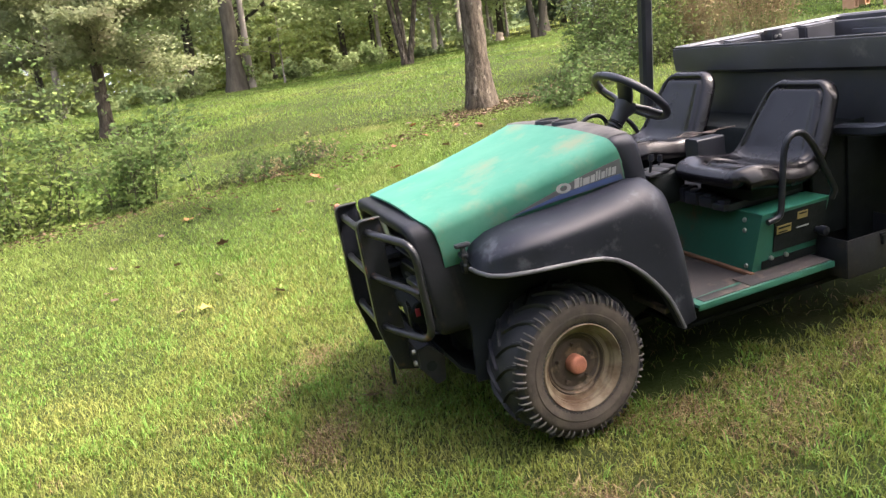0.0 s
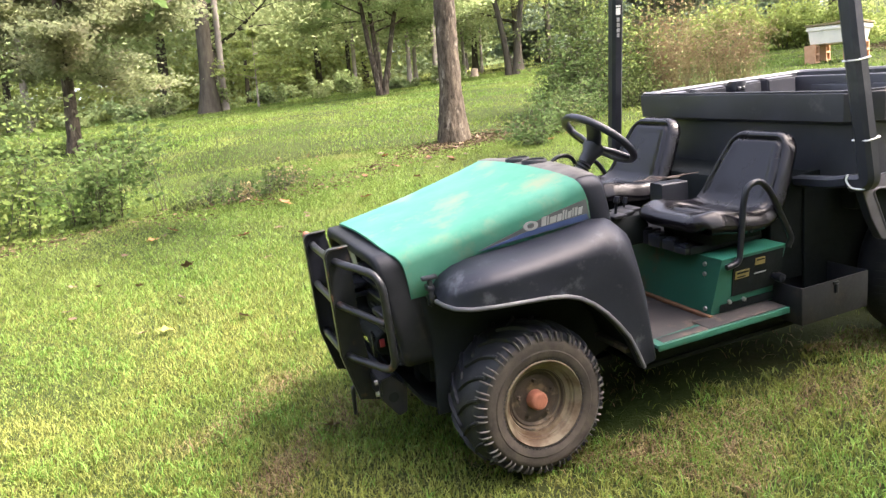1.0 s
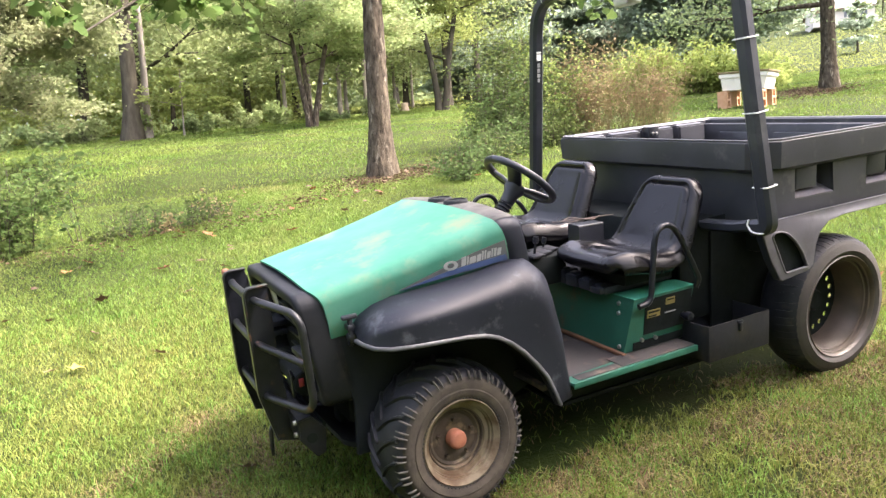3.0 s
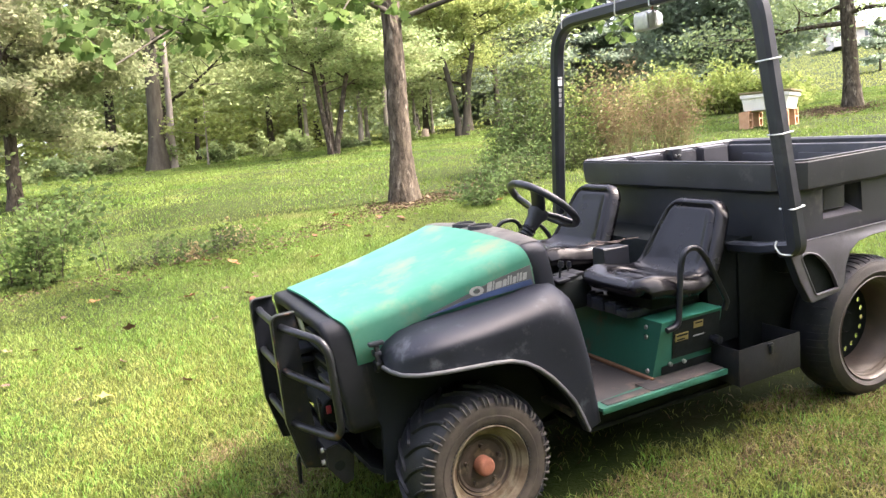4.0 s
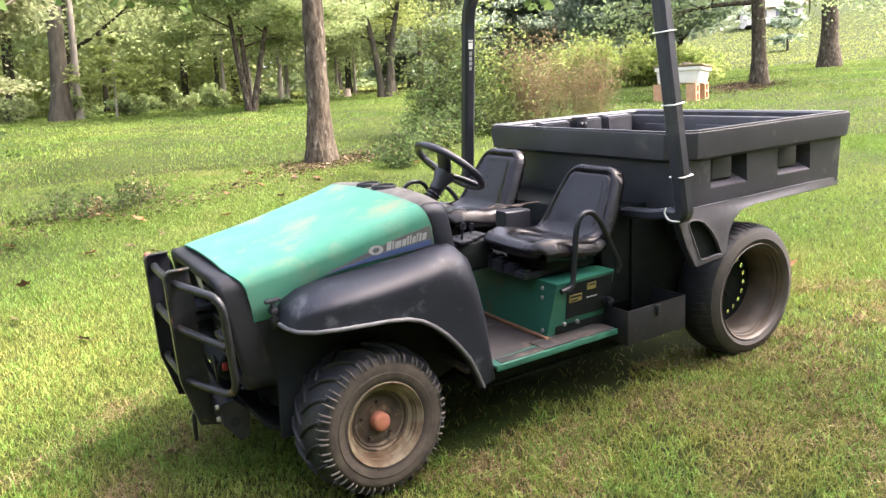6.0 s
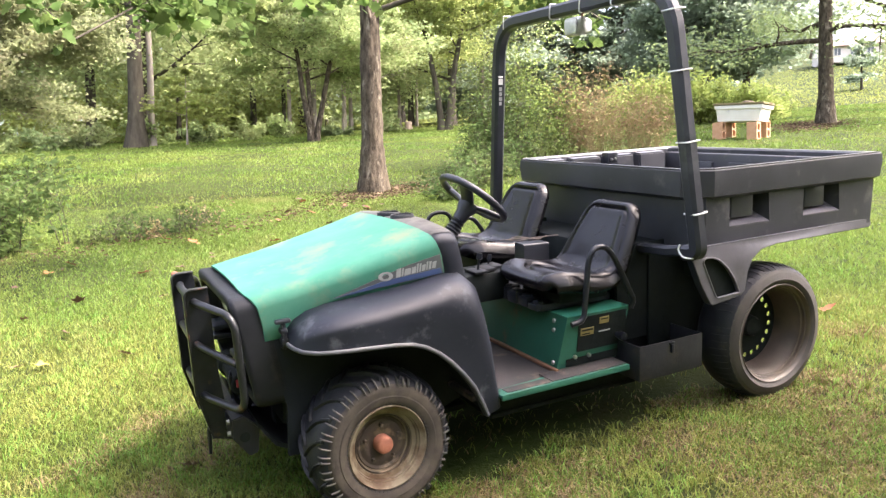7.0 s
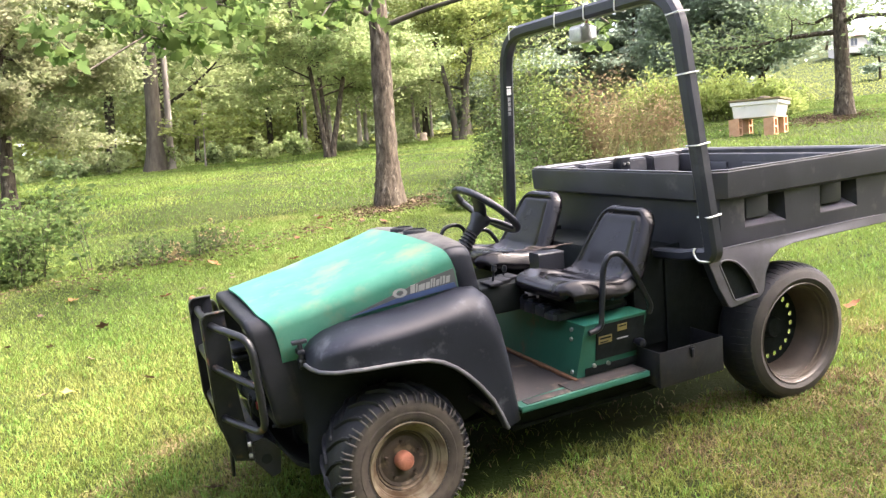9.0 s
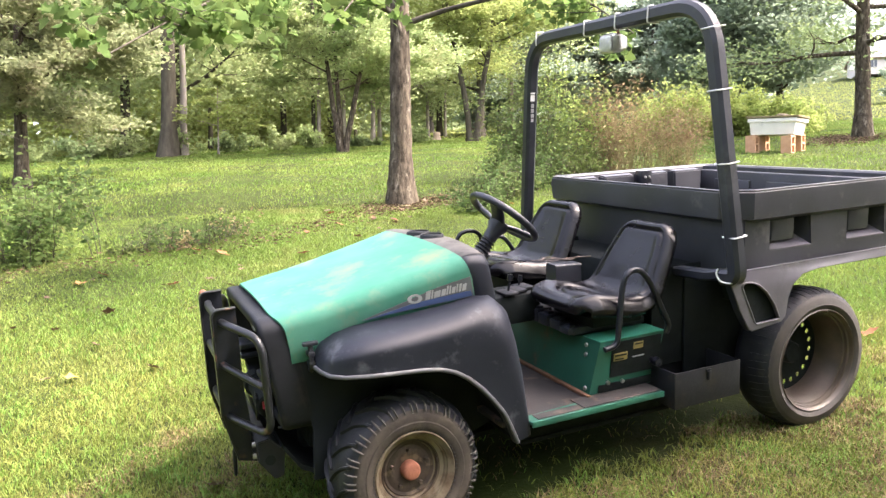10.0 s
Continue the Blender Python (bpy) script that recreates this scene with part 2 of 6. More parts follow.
# ground near black: shade between blades and under the vehicle put into colour
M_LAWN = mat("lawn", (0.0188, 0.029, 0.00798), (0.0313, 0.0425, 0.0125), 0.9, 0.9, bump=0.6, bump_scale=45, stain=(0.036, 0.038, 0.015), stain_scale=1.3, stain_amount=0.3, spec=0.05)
M_LITTER = mat("leaf_litter", (0.08, 0.053, 0.033), (0.13, 0.088, 0.055), 3.0, rough=0.8, island=0.5, spec=0.2)
M_ORANGE = mat("fallen_orange_leaf", (0.20, 0.062, 0.018), (0.165, 0.07, 0.026), 30, 0.7, random_ob=0.25, trans=0.15)
M_TANLEAF = mat("fallen_tan_leaf", (0.115, 0.07, 0.038), (0.085, 0.05, 0.028), 30, 0.75, random_ob=0.3, trans=0.1)
M_YELLEAF = mat("fallen_yellow_leaf", (0.33, 0.28, 0.042), (0.29, 0.245, 0.045), 30, 0.7, trans=0.15)
M_CLAY = mat("clay_block", (0.42, 0.23, 0.125), (0.50, 0.30, 0.17), 9, 0.9, bump=0.2, bump_scale=50)
M_TUB = mat("white_painted_metal", (0.66, 0.63, 0.55), (0.73, 0.70, 0.62), 4, 0.5, stain=(0.45, 0.43, 0.38), stain_scale=3, stain_amount=0.2)
M_PLANK = mat("weathered_plank", (0.19, 0.15, 0.07), (0.13, 0.105, 0.05), 6, 0.85, bump=0.3, bump_scale=40)
M_SIDING = mat("pale_siding", (0.62, 0.56, 0.50), (0.68, 0.62, 0.56), 1.0, 0.7)
M_ROOF = mat("brown_shingle", (0.26, 0.19, 0.165), (0.20, 0.15, 0.13), 2.0, 0.9)
M_PANE = mat("dark_window_glass", (0.10, 0.11, 0.12), (0.14, 0.15, 0.16), 3.0, 0.1)
M_STUMP = mat("cut_wood", (0.25, 0.20, 0.15), (0.17, 0.13, 0.10), 8, 0.85, bump=0.2, bump_scale=30)

# ---- building blocks ----
def part(name, bm, material, parent=None, label="", smooth=40):
    """Links a bmesh as one mesh object under a thing or a part."""
    me = bpy.data.meshes.new(name)
    bmesh.ops.recalc_face_normals(bm, faces=bm.faces[:])
    bm.to_mesh(me)
    bm.free()
    for poly in me.polygons:
        poly.use_smooth = True
    me.set_sharp_from_angle(angle=radians(smooth))
    me.materials.append(material)
    ob = new(name, me)
    if parent is not None:
        ob.parent = parent
    if label:
        tagged(ob, label)
    return ob


def ring_faces(bm, rings, close_ring=True, cap=True):
    """Skins rings of points (each as long as the next) into a surface."""
    vs = [[bm.verts.new(p) for p in r] for r in rings]
    n = len(vs[0])
    for a, b in zip(vs, vs[1:]):
        for i in range(n if close_ring else n - 1):
            j = (i + 1) % n
            bm.faces.new((a[i], a[j], b[j], b[i]))
    if cap and close_ring:
        bm.faces.new(vs[0])
        bm.faces.new(vs[-1])
    return vs


def box(bm, lo, hi, bevel=0.004, turn=None, seg=2):
    """A block between two corners with its edges rounded; turn is applied about the world's origin."""
    m = Matrix.LocRotScale([(a + b) / 2 for a, b in zip(lo, hi)], None, [abs(b - a) for a, b in zip(lo, hi)])
    r = bmesh.ops.create_cube(bm, size=1.0, matrix=(turn @ m) if turn else m)
    es = {e for v in r["verts"] for e in v.link_edges}
    if bevel:
        bmesh.ops.bevel(bm, geom=list(es), offset=bevel, segments=seg, profile=0.5, affect="EDGES")


def rounded(points, radius, n=5):
    """A path with its inner corners rounded off."""
    pts = [Vector(p) for p in points]
    out = [pts[0]]
    for a, b, c in zip(pts, pts[1:], pts[2:]):
        u, v = (a - b), (c - b)
        k = min(radius, u.length * 0.49, v.length * 0.49)
        p, q = b + u.normalized() * k, b + v.normalized() * k
        for i in range(n + 1):
            s = i / n
            out.append((1 - s) ** 2 * p + 2 * s * (1 - s) * b + s * s * q)
    return out + [pts[-1]]


def tube(bm, points, r, sides=10, flat=None, cap=True):
    """A round tube along a path, r a number or one for each point; flat=(w, h, axis) gives a rounded square section instead."""
    pts = [Vector(p) for p in points]
    rings, up = [], None
    for i, p in enumerate(pts):
        d = (pts[min(i + 1, len(pts) - 1)] - pts[max(i - 1, 0)]).normalized()
        if up is None:
            up = Vector(flat[2]) if flat else (Vector((0, 0, 1)) if abs(d.z) < 0.9 else Vector((1, 0, 0)))
        up = (up - d * up.dot(d)).normalized()
        side = d.cross(up)
        if flat:
            w, h = flat[0] / 2, flat[1] / 2
            c = 0.22 * min(w, h) * 2
            sec = [(w - c, h), (w, h - c), (w, c - h), (w - c, -h), (c - w, -h), (-w, c - h), (-w, h - c), (c - w, h)]
            rings.append([p + side * a + up * b for a, b in sec])
        else:
            k = r[i] if isinstance(r, (list, tuple)) else r
            rings.append([p + (side * math.cos(t) + up * math.sin(t)) * k for t in [2 * math.pi * j / sides for j in range(sides)]])
    ring_faces(bm, rings, cap=cap)


def lathe(bm, profile, seg=48, axis="y", at=(0, 0, 0)):
    """Turns a profile of (radius, along) about an axis."""
    rings = []
    for r, s in profile:
        ring = []
        for j in range(seg):
            t = 2 * math.pi * j / seg
            c, d = r * math.cos(t), r * math.sin(t)
            p = (c, s, d) if axis == "y" else (c, d, s) if axis == "z" else (s, c, d)
            ring.append(Vector(at) + Vector(p))
        rings.append(ring)
    ring_faces(bm, rings, cap=False)


def plate(bm, outline, thick, axis="y", at=0.0, holes=()):
    """A flat sheet of a given outline in the plane across axis, with thickness, and holes cut through."""
    def place(u, v, s):
        return (u, s, v) if axis == "y" else (s, u, v) if axis == "x" else (u, v, s)
    loops = [outline, *holes]
    edges = []
    for lp in loops:
        vs = [bm.verts.new(place(u, v, at)) for u, v in lp]
        edges += [bm.edges.new((vs[i], vs[(i + 1) % len(vs)])) for i in range(len(vs))]
    res = bmesh.ops.triangle_fill(bm, use_beauty=True, edges=edges)
    faces = [f for f in res["geom"] if isinstance(f, bmesh.types.BMFace)]
    ext = bmesh.ops.extrude_face_region(bm, geom=faces)
    off = Vector(place(0, 0, thick))
    bmesh.ops.translate(bm, verts=[v for v in ext["geom"] if isinstance(v, bmesh.types.BMVert)], vec=off)


def lerp_table(x, table):
    for (x0, *a), (x1, *b) in zip(table, table[1:]):
        if x <= x1:
            s = max(0.0, (x - x0) / (x1 - x0))
            return [p + (q - p) * s for p, q in zip(a, b)]
    return list(table[-1][1:])


def fast_mesh(name, verts, faces, material, parent=None):
    """A mesh from arrays of corners and of faces with equally many corners."""
    me = bpy.data.meshes.new(name)
    k = faces.shape[1]
    me.vertices.add(len(verts))
    me.vertices.foreach_set("co", np.ascontiguousarray(verts, dtype=np.float32).ravel())
    me.loops.add(faces.size)
    me.loops.foreach_set("vertex_index", np.ascontiguousarray(faces, dtype=np.int32).ravel())
    me.polygons.add(len(faces))
    me.polygons.foreach_set("loop_start", np.arange(0, faces.size, k, dtype=np.int32))
    me.update(calc_edges=True)
    me.materials.append(material)
    ob = new(name, me)
    if parent is not None:
        ob.parent = parent
    return ob


def mirrored(ob, yc=0.58):
    """The same part on the far side of the vehicle's middle line."""
    me = ob.data.copy()
    me.transform(Matrix.Translation((0, 2 * yc, 0)) @ Matrix.Diagonal((1, -1, 1, 1)))
    me.flip_normals()
    ob2 = new(ob.name.split(".")[0], me)
    ob2.parent = ob.parent
    for c in ob.children:
        mirrored(c, yc).parent = ob2
    if "label" in ob:
        tagged(ob2, ob["label"])
    return ob2


# ---- the lie of the land ----
def ground_z(x, y):
    """Height of the lawn: a hillside that climbs to the back and to the far right."""
    d2 = x * x + y * y
    far = np.maximum(0.0, x - 18.0)
    far = np.minimum(far, 60.0) ** 2 * 0.0013 + np.maximum(0.0, far - 60.0) * 0.08
    u = np.clip(x / 2.2, 0.0, 1.0)
    near = 0.075 * u * u * (3 - 2 * u) * np.exp(-d2 / 60.0)
    rut = 0.024 * np.exp(-((x - 0.05) ** 2 + (y - 0.1) ** 2) / 0.9)
    return near - rut + 0.0882 * x + 0.1154 * y + 0.78 * (1 - np.exp(-d2 / 196.0)) - 0.03 + far


def lawn():
    t = np.linspace(-1, 1, 241)
    c = np.sinh(t * 5.2) / np.sinh(5.2) * 420
    gx, gy = np.meshgrid(c + 2.0, c + 3.0, indexing="ij")
    gz = ground_z(gx, gy) + 0.02 * np.sin(gx * 1.3 + 0.6 * gy) * np.cos(gy * 1.1) * np.minimum(1, np.hypot(gx, gy) / 8)
    v = np.stack([gx, gy, gz], -1).reshape(-1, 3)
    n = len(t)
    i = (np.arange(n - 1)[:, None] * n + np.arange(n - 1)[None]).ravel()
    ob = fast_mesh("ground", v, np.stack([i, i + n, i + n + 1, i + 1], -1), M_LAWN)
    for poly in ob.data.polygons:
        poly.use_smooth = True
    tagged(ob, "mown green lawn climbing a gentle hillside", "lawn", kind="structure")


def blades(name, x, y, h, w, lean, material, label, rng, plain=False):
    """Grass blades: bent strips of three faces, or single faces far off; few are drawn under the vehicle, where dark
    ground stands for its shade.
    """
    # blades left out up to the shadow's edge, to deepen the shade there
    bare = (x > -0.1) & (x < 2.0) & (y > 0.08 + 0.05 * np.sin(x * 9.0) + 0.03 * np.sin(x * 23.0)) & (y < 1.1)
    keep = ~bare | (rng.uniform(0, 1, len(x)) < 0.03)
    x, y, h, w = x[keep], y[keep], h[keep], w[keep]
    n = len(x)
    z = ground_z(x, y)
    a = rng.uniform(0, 2 * np.pi, n)
    b = rng.uniform(0, 2 * np.pi, n)
    l = lean * h * rng.uniform(0.2, 1.0, n)
    dx, dy = np.cos(a) * w / 2, np.sin(a) * w / 2
    lx, ly = np.cos(b) * l, np.sin(b) * l
    tip = np.stack([x + lx, y + ly, z + h * rng.uniform(0.6, 1.0, n)], -1)
    p = [np.stack([x - dx, y - dy, z - 0.01], -1), np.stack([x + dx, y + dy, z - 0.01], -1)]
    if plain:
        p = np.stack([*p, tip], 1)
        tri = np.arange(n)[:, None] * 3 + [0, 1, 2]
    else:
        p = np.stack([*p, np.stack([x + dx * 0.8 + lx * 0.35, y + dy * 0.8 + ly * 0.35, z + h * 0.6], -1),
                      np.stack([x - dx * 0.8 + lx * 0.35, y - dy * 0.8 + ly * 0.35, z + h * 0.6], -1), tip], 1)
        k = np.arange(n)[:, None] * 5
        tri = np.concatenate([k + [0, 1, 2], k + [0, 2, 3], k + [3, 2, 4]])
    ob = fast_mesh(name, p.reshape(-1, 3), tri, material)
    return tagged(ob, label, "grass", kind="stuff")


def grass():
    rng = np.random.default_rng(5)

    def wedge(n, r0, r1, power=1.0):
        """Points of the lawn between two distances from where the onlooker stands, over the stretch that is seen."""
        r = r0 + (r1 - r0) * rng.uniform(0, 1, n) ** power
        a = np.radians(rng.uniform(-18, 72, n))
        return -1.1 + r * np.sin(a), -2.4 + r * np.cos(a)

    def tufts(x, y, m, s):
        """m blades round each foot."""
        n = len(x)
        return np.repeat(x, m) + rng.normal(size=n * m) * s, np.repeat(y, m) + rng.normal(size=n * m) * s

    r, a = 15.0 * rng.uniform(0, 1, 170000) ** 0.62, rng.uniform(0, 2 * np.pi, 170000)
    x, y = -1.0 + r * np.cos(a), -2.0 + r * np.sin(a)
    turn = np.degrees(np.arctan2(x + 1.1, y + 2.4))
    sparse = (turn > -18) & (turn < 72) & (np.hypot(x + 1.1, y + 2.4) > 1.2)
    w = rng.uniform(0.005, 0.009, len(x)) * np.where(sparse, 1.0, 2.8)
    blades("grass", x, y, rng.uniform(0.025, 0.05, len(x)), w, 1.4, M_GRASS, "short green lawn grass round the vehicle", rng, True)

    def mottled(n, r0, r1, power, soft):
        """Thins out over the last stretch, so that one kind of blade passes into the next."""
        x, y = wedge(n, r0, r1, power)
        r = np.hypot(x + 1.1, y + 2.4)
        keep = rng.uniform(0, 1, n) < np.clip((r1 - r) / soft, 0, 1)
        return x[keep], y[keep]

    x, y = mottled(290000, 1.2, 7.5, 0.8, 4.0)
    gap = np.sin(x * 17 + 2.0 * np.sin(y * 11)) * np.cos(y * 19 + 1.6 * np.sin(x * 13)) > 0.05
    keep = ~((x > -0.2) & (y < 0.2) & gap) | (rng.uniform(0, 1, len(x)) < 0.25)
    x, y = x[keep], y[keep]
    patch = 0.5 + 0.5 * np.sin(x * 2.1 + 1.3 * np.sin(y * 1.7)) * np.cos(y * 1.9 + np.sin(x * 1.3))
    blades("grass", x, y, 0.022 + 0.030 * patch * rng.uniform(0.4, 1, len(x)), rng.uniform(0.003, 0.006, len(x)), 2.0, M_GRASS, "short green lawn grass with dry blades", rng)
    x, y = mottled(11000, 1.2, 7.5, 0.8, 4.5)
    clump = np.sin(x * 3.7 + 2 * np.sin(y * 2.3)) * np.cos(y * 3.1 + 1.5 * np.sin(x * 2.9)) + rng.normal(size=len(x)) * 0.35
    x, y = x[clump > -0.1], y[clump > -0.1]
    x, y = tufts(x, y, 13, 0.022)
    blades("grass", x, y, rng.uniform(0.026, 0.058, len(x)), rng.uniform(0.003, 0.0062, len(x)), 1.6, M_TUFT, "tufts of broader crabgrass in the lawn", rng)
    x, y = wedge(15000, 1.2, 5.5, 0.8)
    worn = np.sin(x * 4.1 + 1.7 * np.sin(y * 3.3)) * np.cos(y * 4.7 + 1.2 * np.sin(x * 3.9)) + rng.normal(size=len(x)) * 0.15 - 0.34 * np.hypot(x - 1.6, y + 0.9)
    x, y = x[worn > -0.25], y[worn > -0.25]
    x, y = tufts(x, y, 14, 0.04)
    blades("grass", x, y, rng.uniform(0.018, 0.042, len(x)), rng.uniform(0.0035, 0.0065, len(x)), 2.4, M_THATCH, "dry brown thatch lying between the tufts", rng)
    x, y = wedge(250000, 3.2, 12.0, 0.85)
    keep = rng.uniform(0, 1, len(x)) < np.clip((np.hypot(x + 1.1, y + 2.4) - 3.0) / 4.0, 0, 1)
    x, y = x[keep], y[keep]
    blades("grass", x, y, rng.uniform(0.025, 0.05, len(x)), rng.uniform(0.0010, 0.0019, len(x)) * np.hypot(x + 1.1, y + 2.4), 1.2, M_FARGRASS, "short green lawn grass farther up the slope", rng, True)
    x, y = wedge(5000, 4.5, 12.0, 0.85)
    x, y = tufts(x, y, 8, 0.04)
    blades("grass", x, y, rng.uniform(0.04, 0.08, len(x)), rng.uniform(0.006, 0.011, len(x)), 1.2, M_FARGRASS, "tufts of broader grass farther up the slope", rng, True)
    # blades beyond 38 m, in a paler green than the slope
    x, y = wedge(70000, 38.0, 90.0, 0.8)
    blades("grass", x, y, rng.uniform(0.06, 0.12, len(x)), rng.uniform(0.05, 0.10, len(x)), 1.4, M_FIELD, "pale grass of the far field", rng, True)
    x, y = wedge(205000, 12.0, 38.0, 0.8)
    blades("grass", x, y, rng.uniform(0.03, 0.07, len(x)), rng.uniform(0.0011, 0.0021, len(x)) * np.hypot(x + 1.1, y + 2.4), 1.0, M_FARGRASS, "sunlit grass on the far slope", rng, True)


lawn()

# ---- the utility vehicle, built in its own frame: x to its tail, y to its far side, z up from its standing plane ----
TILT = Matrix(((0.9962, -0.005, -0.0872, 0), (-0.005, 0.9934, -0.1142, 0), (0.0872, 0.1142, 0.9896, 0), (0, 0, 0, 1)))
YC = 0.58
veh = new("utility_vehicle")
tagged(veh, "worn green and black utility cart with dump bed on grass", "utility vehicle")


def hood_edge(x):
    """Near side of the hood: y, lower edge z, top edge z."""
    zb = lerp_table(x, [(-0.36, 0.668), (-0.334, 0.673), (-0.287, 0.681), (-0.253, 0.697), (-0.194, 0.745), (-0.125, 0.772), (-0.035, 0.794), (0.103, 0.808), (0.37, 0.83)])[0]
    s = (x + 0.37) / 0.71
    return 0.195 - 0.075 * s, zb, 0.845 + 0.149 * s


def hood():
    bm = bmesh.new()
    rings = []
    for i in range(25):
        x = -0.352 + 0.738 * i / 24
        yn, zb, zt = hood_edge(x)
        r = 0.055
        half = [(yn + 0.012, zb, 0), (yn + 0.006, (zb + zt - r) / 2, 0), (yn, zt - r, 0)]
        half += [(yn + r * (1 - math.cos(a)), zt - r + r * math.sin(a), 0) for a in [radians(d) for d in (15, 32, 50, 68, 84)]]
        half += [(yn + (YC - yn) * s, zt + 0.020 * (1 - (1 - s) ** 2), 0) for s in (0.28, 0.45, 0.65, 0.85)]
        sec = [(y, z) for y, z, _ in half] + [(YC, zt + 0.02)] + [(2 * YC - y, z) for y, z, _ in reversed(half)]
        row = []
        for y, z in sec:
            f = min(1, max(0, z - zb) / 0.18)
            corner = max(0.0, 1 - min(y - yn, 2 * YC - yn - y) / 0.10) ** 2
            row.append((x - 0.060 * (1 - i / 24) ** 2 * f ** 2 * (1 - 0.45 * corner) - 0.066 * (i / 24) ** 2 * f, y, z))
        rings.append(row)
    inner = [[(x, YC + (y - YC) * 0.985, z - 0.008) for x, y, z in r] for r in rings]
    vs = ring_faces(bm, rings, close_ring=False)
    vi = ring_faces(bm, inner, close_ring=False)
    for a, b in ((vs[0], vi[0]), (vs[-1], vi[-1]), ([r[0] for r in vs], [r[0] for r in vi]), ([r[-1] for r in vs], [r[-1] for r in vi])):
        for j in range(len(a) - 1):
            bm.faces.new((a[j], a[j + 1], b[j + 1], b[j]))
    ob = part("hood", bm, M_GREEN, veh, "faded mint-green painted hood with pale worn patches")

    # decal on the side: grey wedge, blue stripe, ring and bars
    def sheet(outline, mat_, name, off, lab=""):
        b = bmesh.new()
        plate(b, outline, 0.0015, "y", 0.0)
        for v in b.verts:
            yn, zb, zt = hood_edge(v.co.x)
            lean = 0.006 * max(0.0, min(1.0, (zt - 0.055 - v.co.z) / max(0.05, zt - 0.055 - zb)))
            v.co.y += yn + lean - off
        return part(name, b, mat_, ob, lab)

    sheet([(-0.09, 0.802), (0.21, 0.896), (0.345, 0.925), (0.358, 0.845), (0.10, 0.82)], M_DECAL, "decal", 0.004, "grey wedge-shaped decal")
    sheet([(-0.085, 0.801), (0.12, 0.846), (0.345, 0.869), (0.352, 0.848), (0.10, 0.823)], M_BLUE, "decal_stripe", 0.006, "dark blue stripe")
    ring = [(0.118 + 0.029 * math.cos(t), 0.862 + 0.018 * math.sin(t)) for t in [2 * math.pi * k / 24 for k in range(24)]]
    hole = [(0.118 + 0.014 * math.cos(t), 0.862 + 0.010 * math.sin(t)) for t in [2 * math.pi * k / 24 for k in range(24)]]
    b = bmesh.new()
    plate(b, ring, 0.0015, "y", 0.0, holes=[hole])
    for v in b.verts:
        v.co.y += hood_edge(v.co.x)[0] - 0.006
    part("ring_mark", b, M_LETTER, ob, "silver ring mark")
    u = 0.160
    for k, (w, h) in enumerate([(0.019, 0.034), (0.0065, 0.032), (0.026, 0.025), (0.017, 0.026), (0.0065, 0.035), (0.0065, 0.033), (0.014, 0.025), (0.0065, 0.033), (0.010, 0.031), (0.016, 0.027)]):
        z0 = 0.851 + 0.13 * (u - 0.160)
        sheet([(u, z0), (u + w, z0 + 0.16 * w), (u + w + 0.004, z0 + h + 0.16 * w), (u + 0.004, z0 + h)], M_LETTER, "letter_bar", 0.0065)
        u += w + 0.0042
    return ob


def latch():
    bm = bmesh.new()
    box(bm, (-0.320, 0.146, 0.741), (-0.262, 0.172, 0.757), 0.006)
    box(bm, (-0.299, 0.150, 0.655), (-0.281, 0.170, 0.75), 0.006)
    box(bm, (-0.304, 0.148, 0.700), (-0.276, 0.188, 0.722), 0.006)
    box(bm, (-0.302, 0.149, 0.665), (-0.278, 0.188, 0.685), 0.006)
    ob = part("hood_latch", bm, M_PLASTIC, veh, "black rubber draw latch")
    bm = bmesh.new()
    box(bm, (-0.298, 0.162, 0.640), (-0.282, 0.19, 0.662), 0.004)
    part("catch", bm, M_STEEL, ob)
    mirrored(ob, YC)


def rect_ring(x0, y0, y1, z0, z1, r, n=5, rake=0.0, ztop=1.0):
    out = []
    for cy, cz, a0 in ((y1 - r, z1 - r, 0), (y0 + r, z1 - r, 90), (y0 + r, z0 + r, 180), (y1 - r, z0 + r, 270)):
        for k in range(n + 1):
            a = radians(a0 + 90 * k / n)
            y, z = cy + r * math.cos(a), cz + r * math.sin(a)
            out.append((x0 + rake * (ztop - z), y, z))
    return out


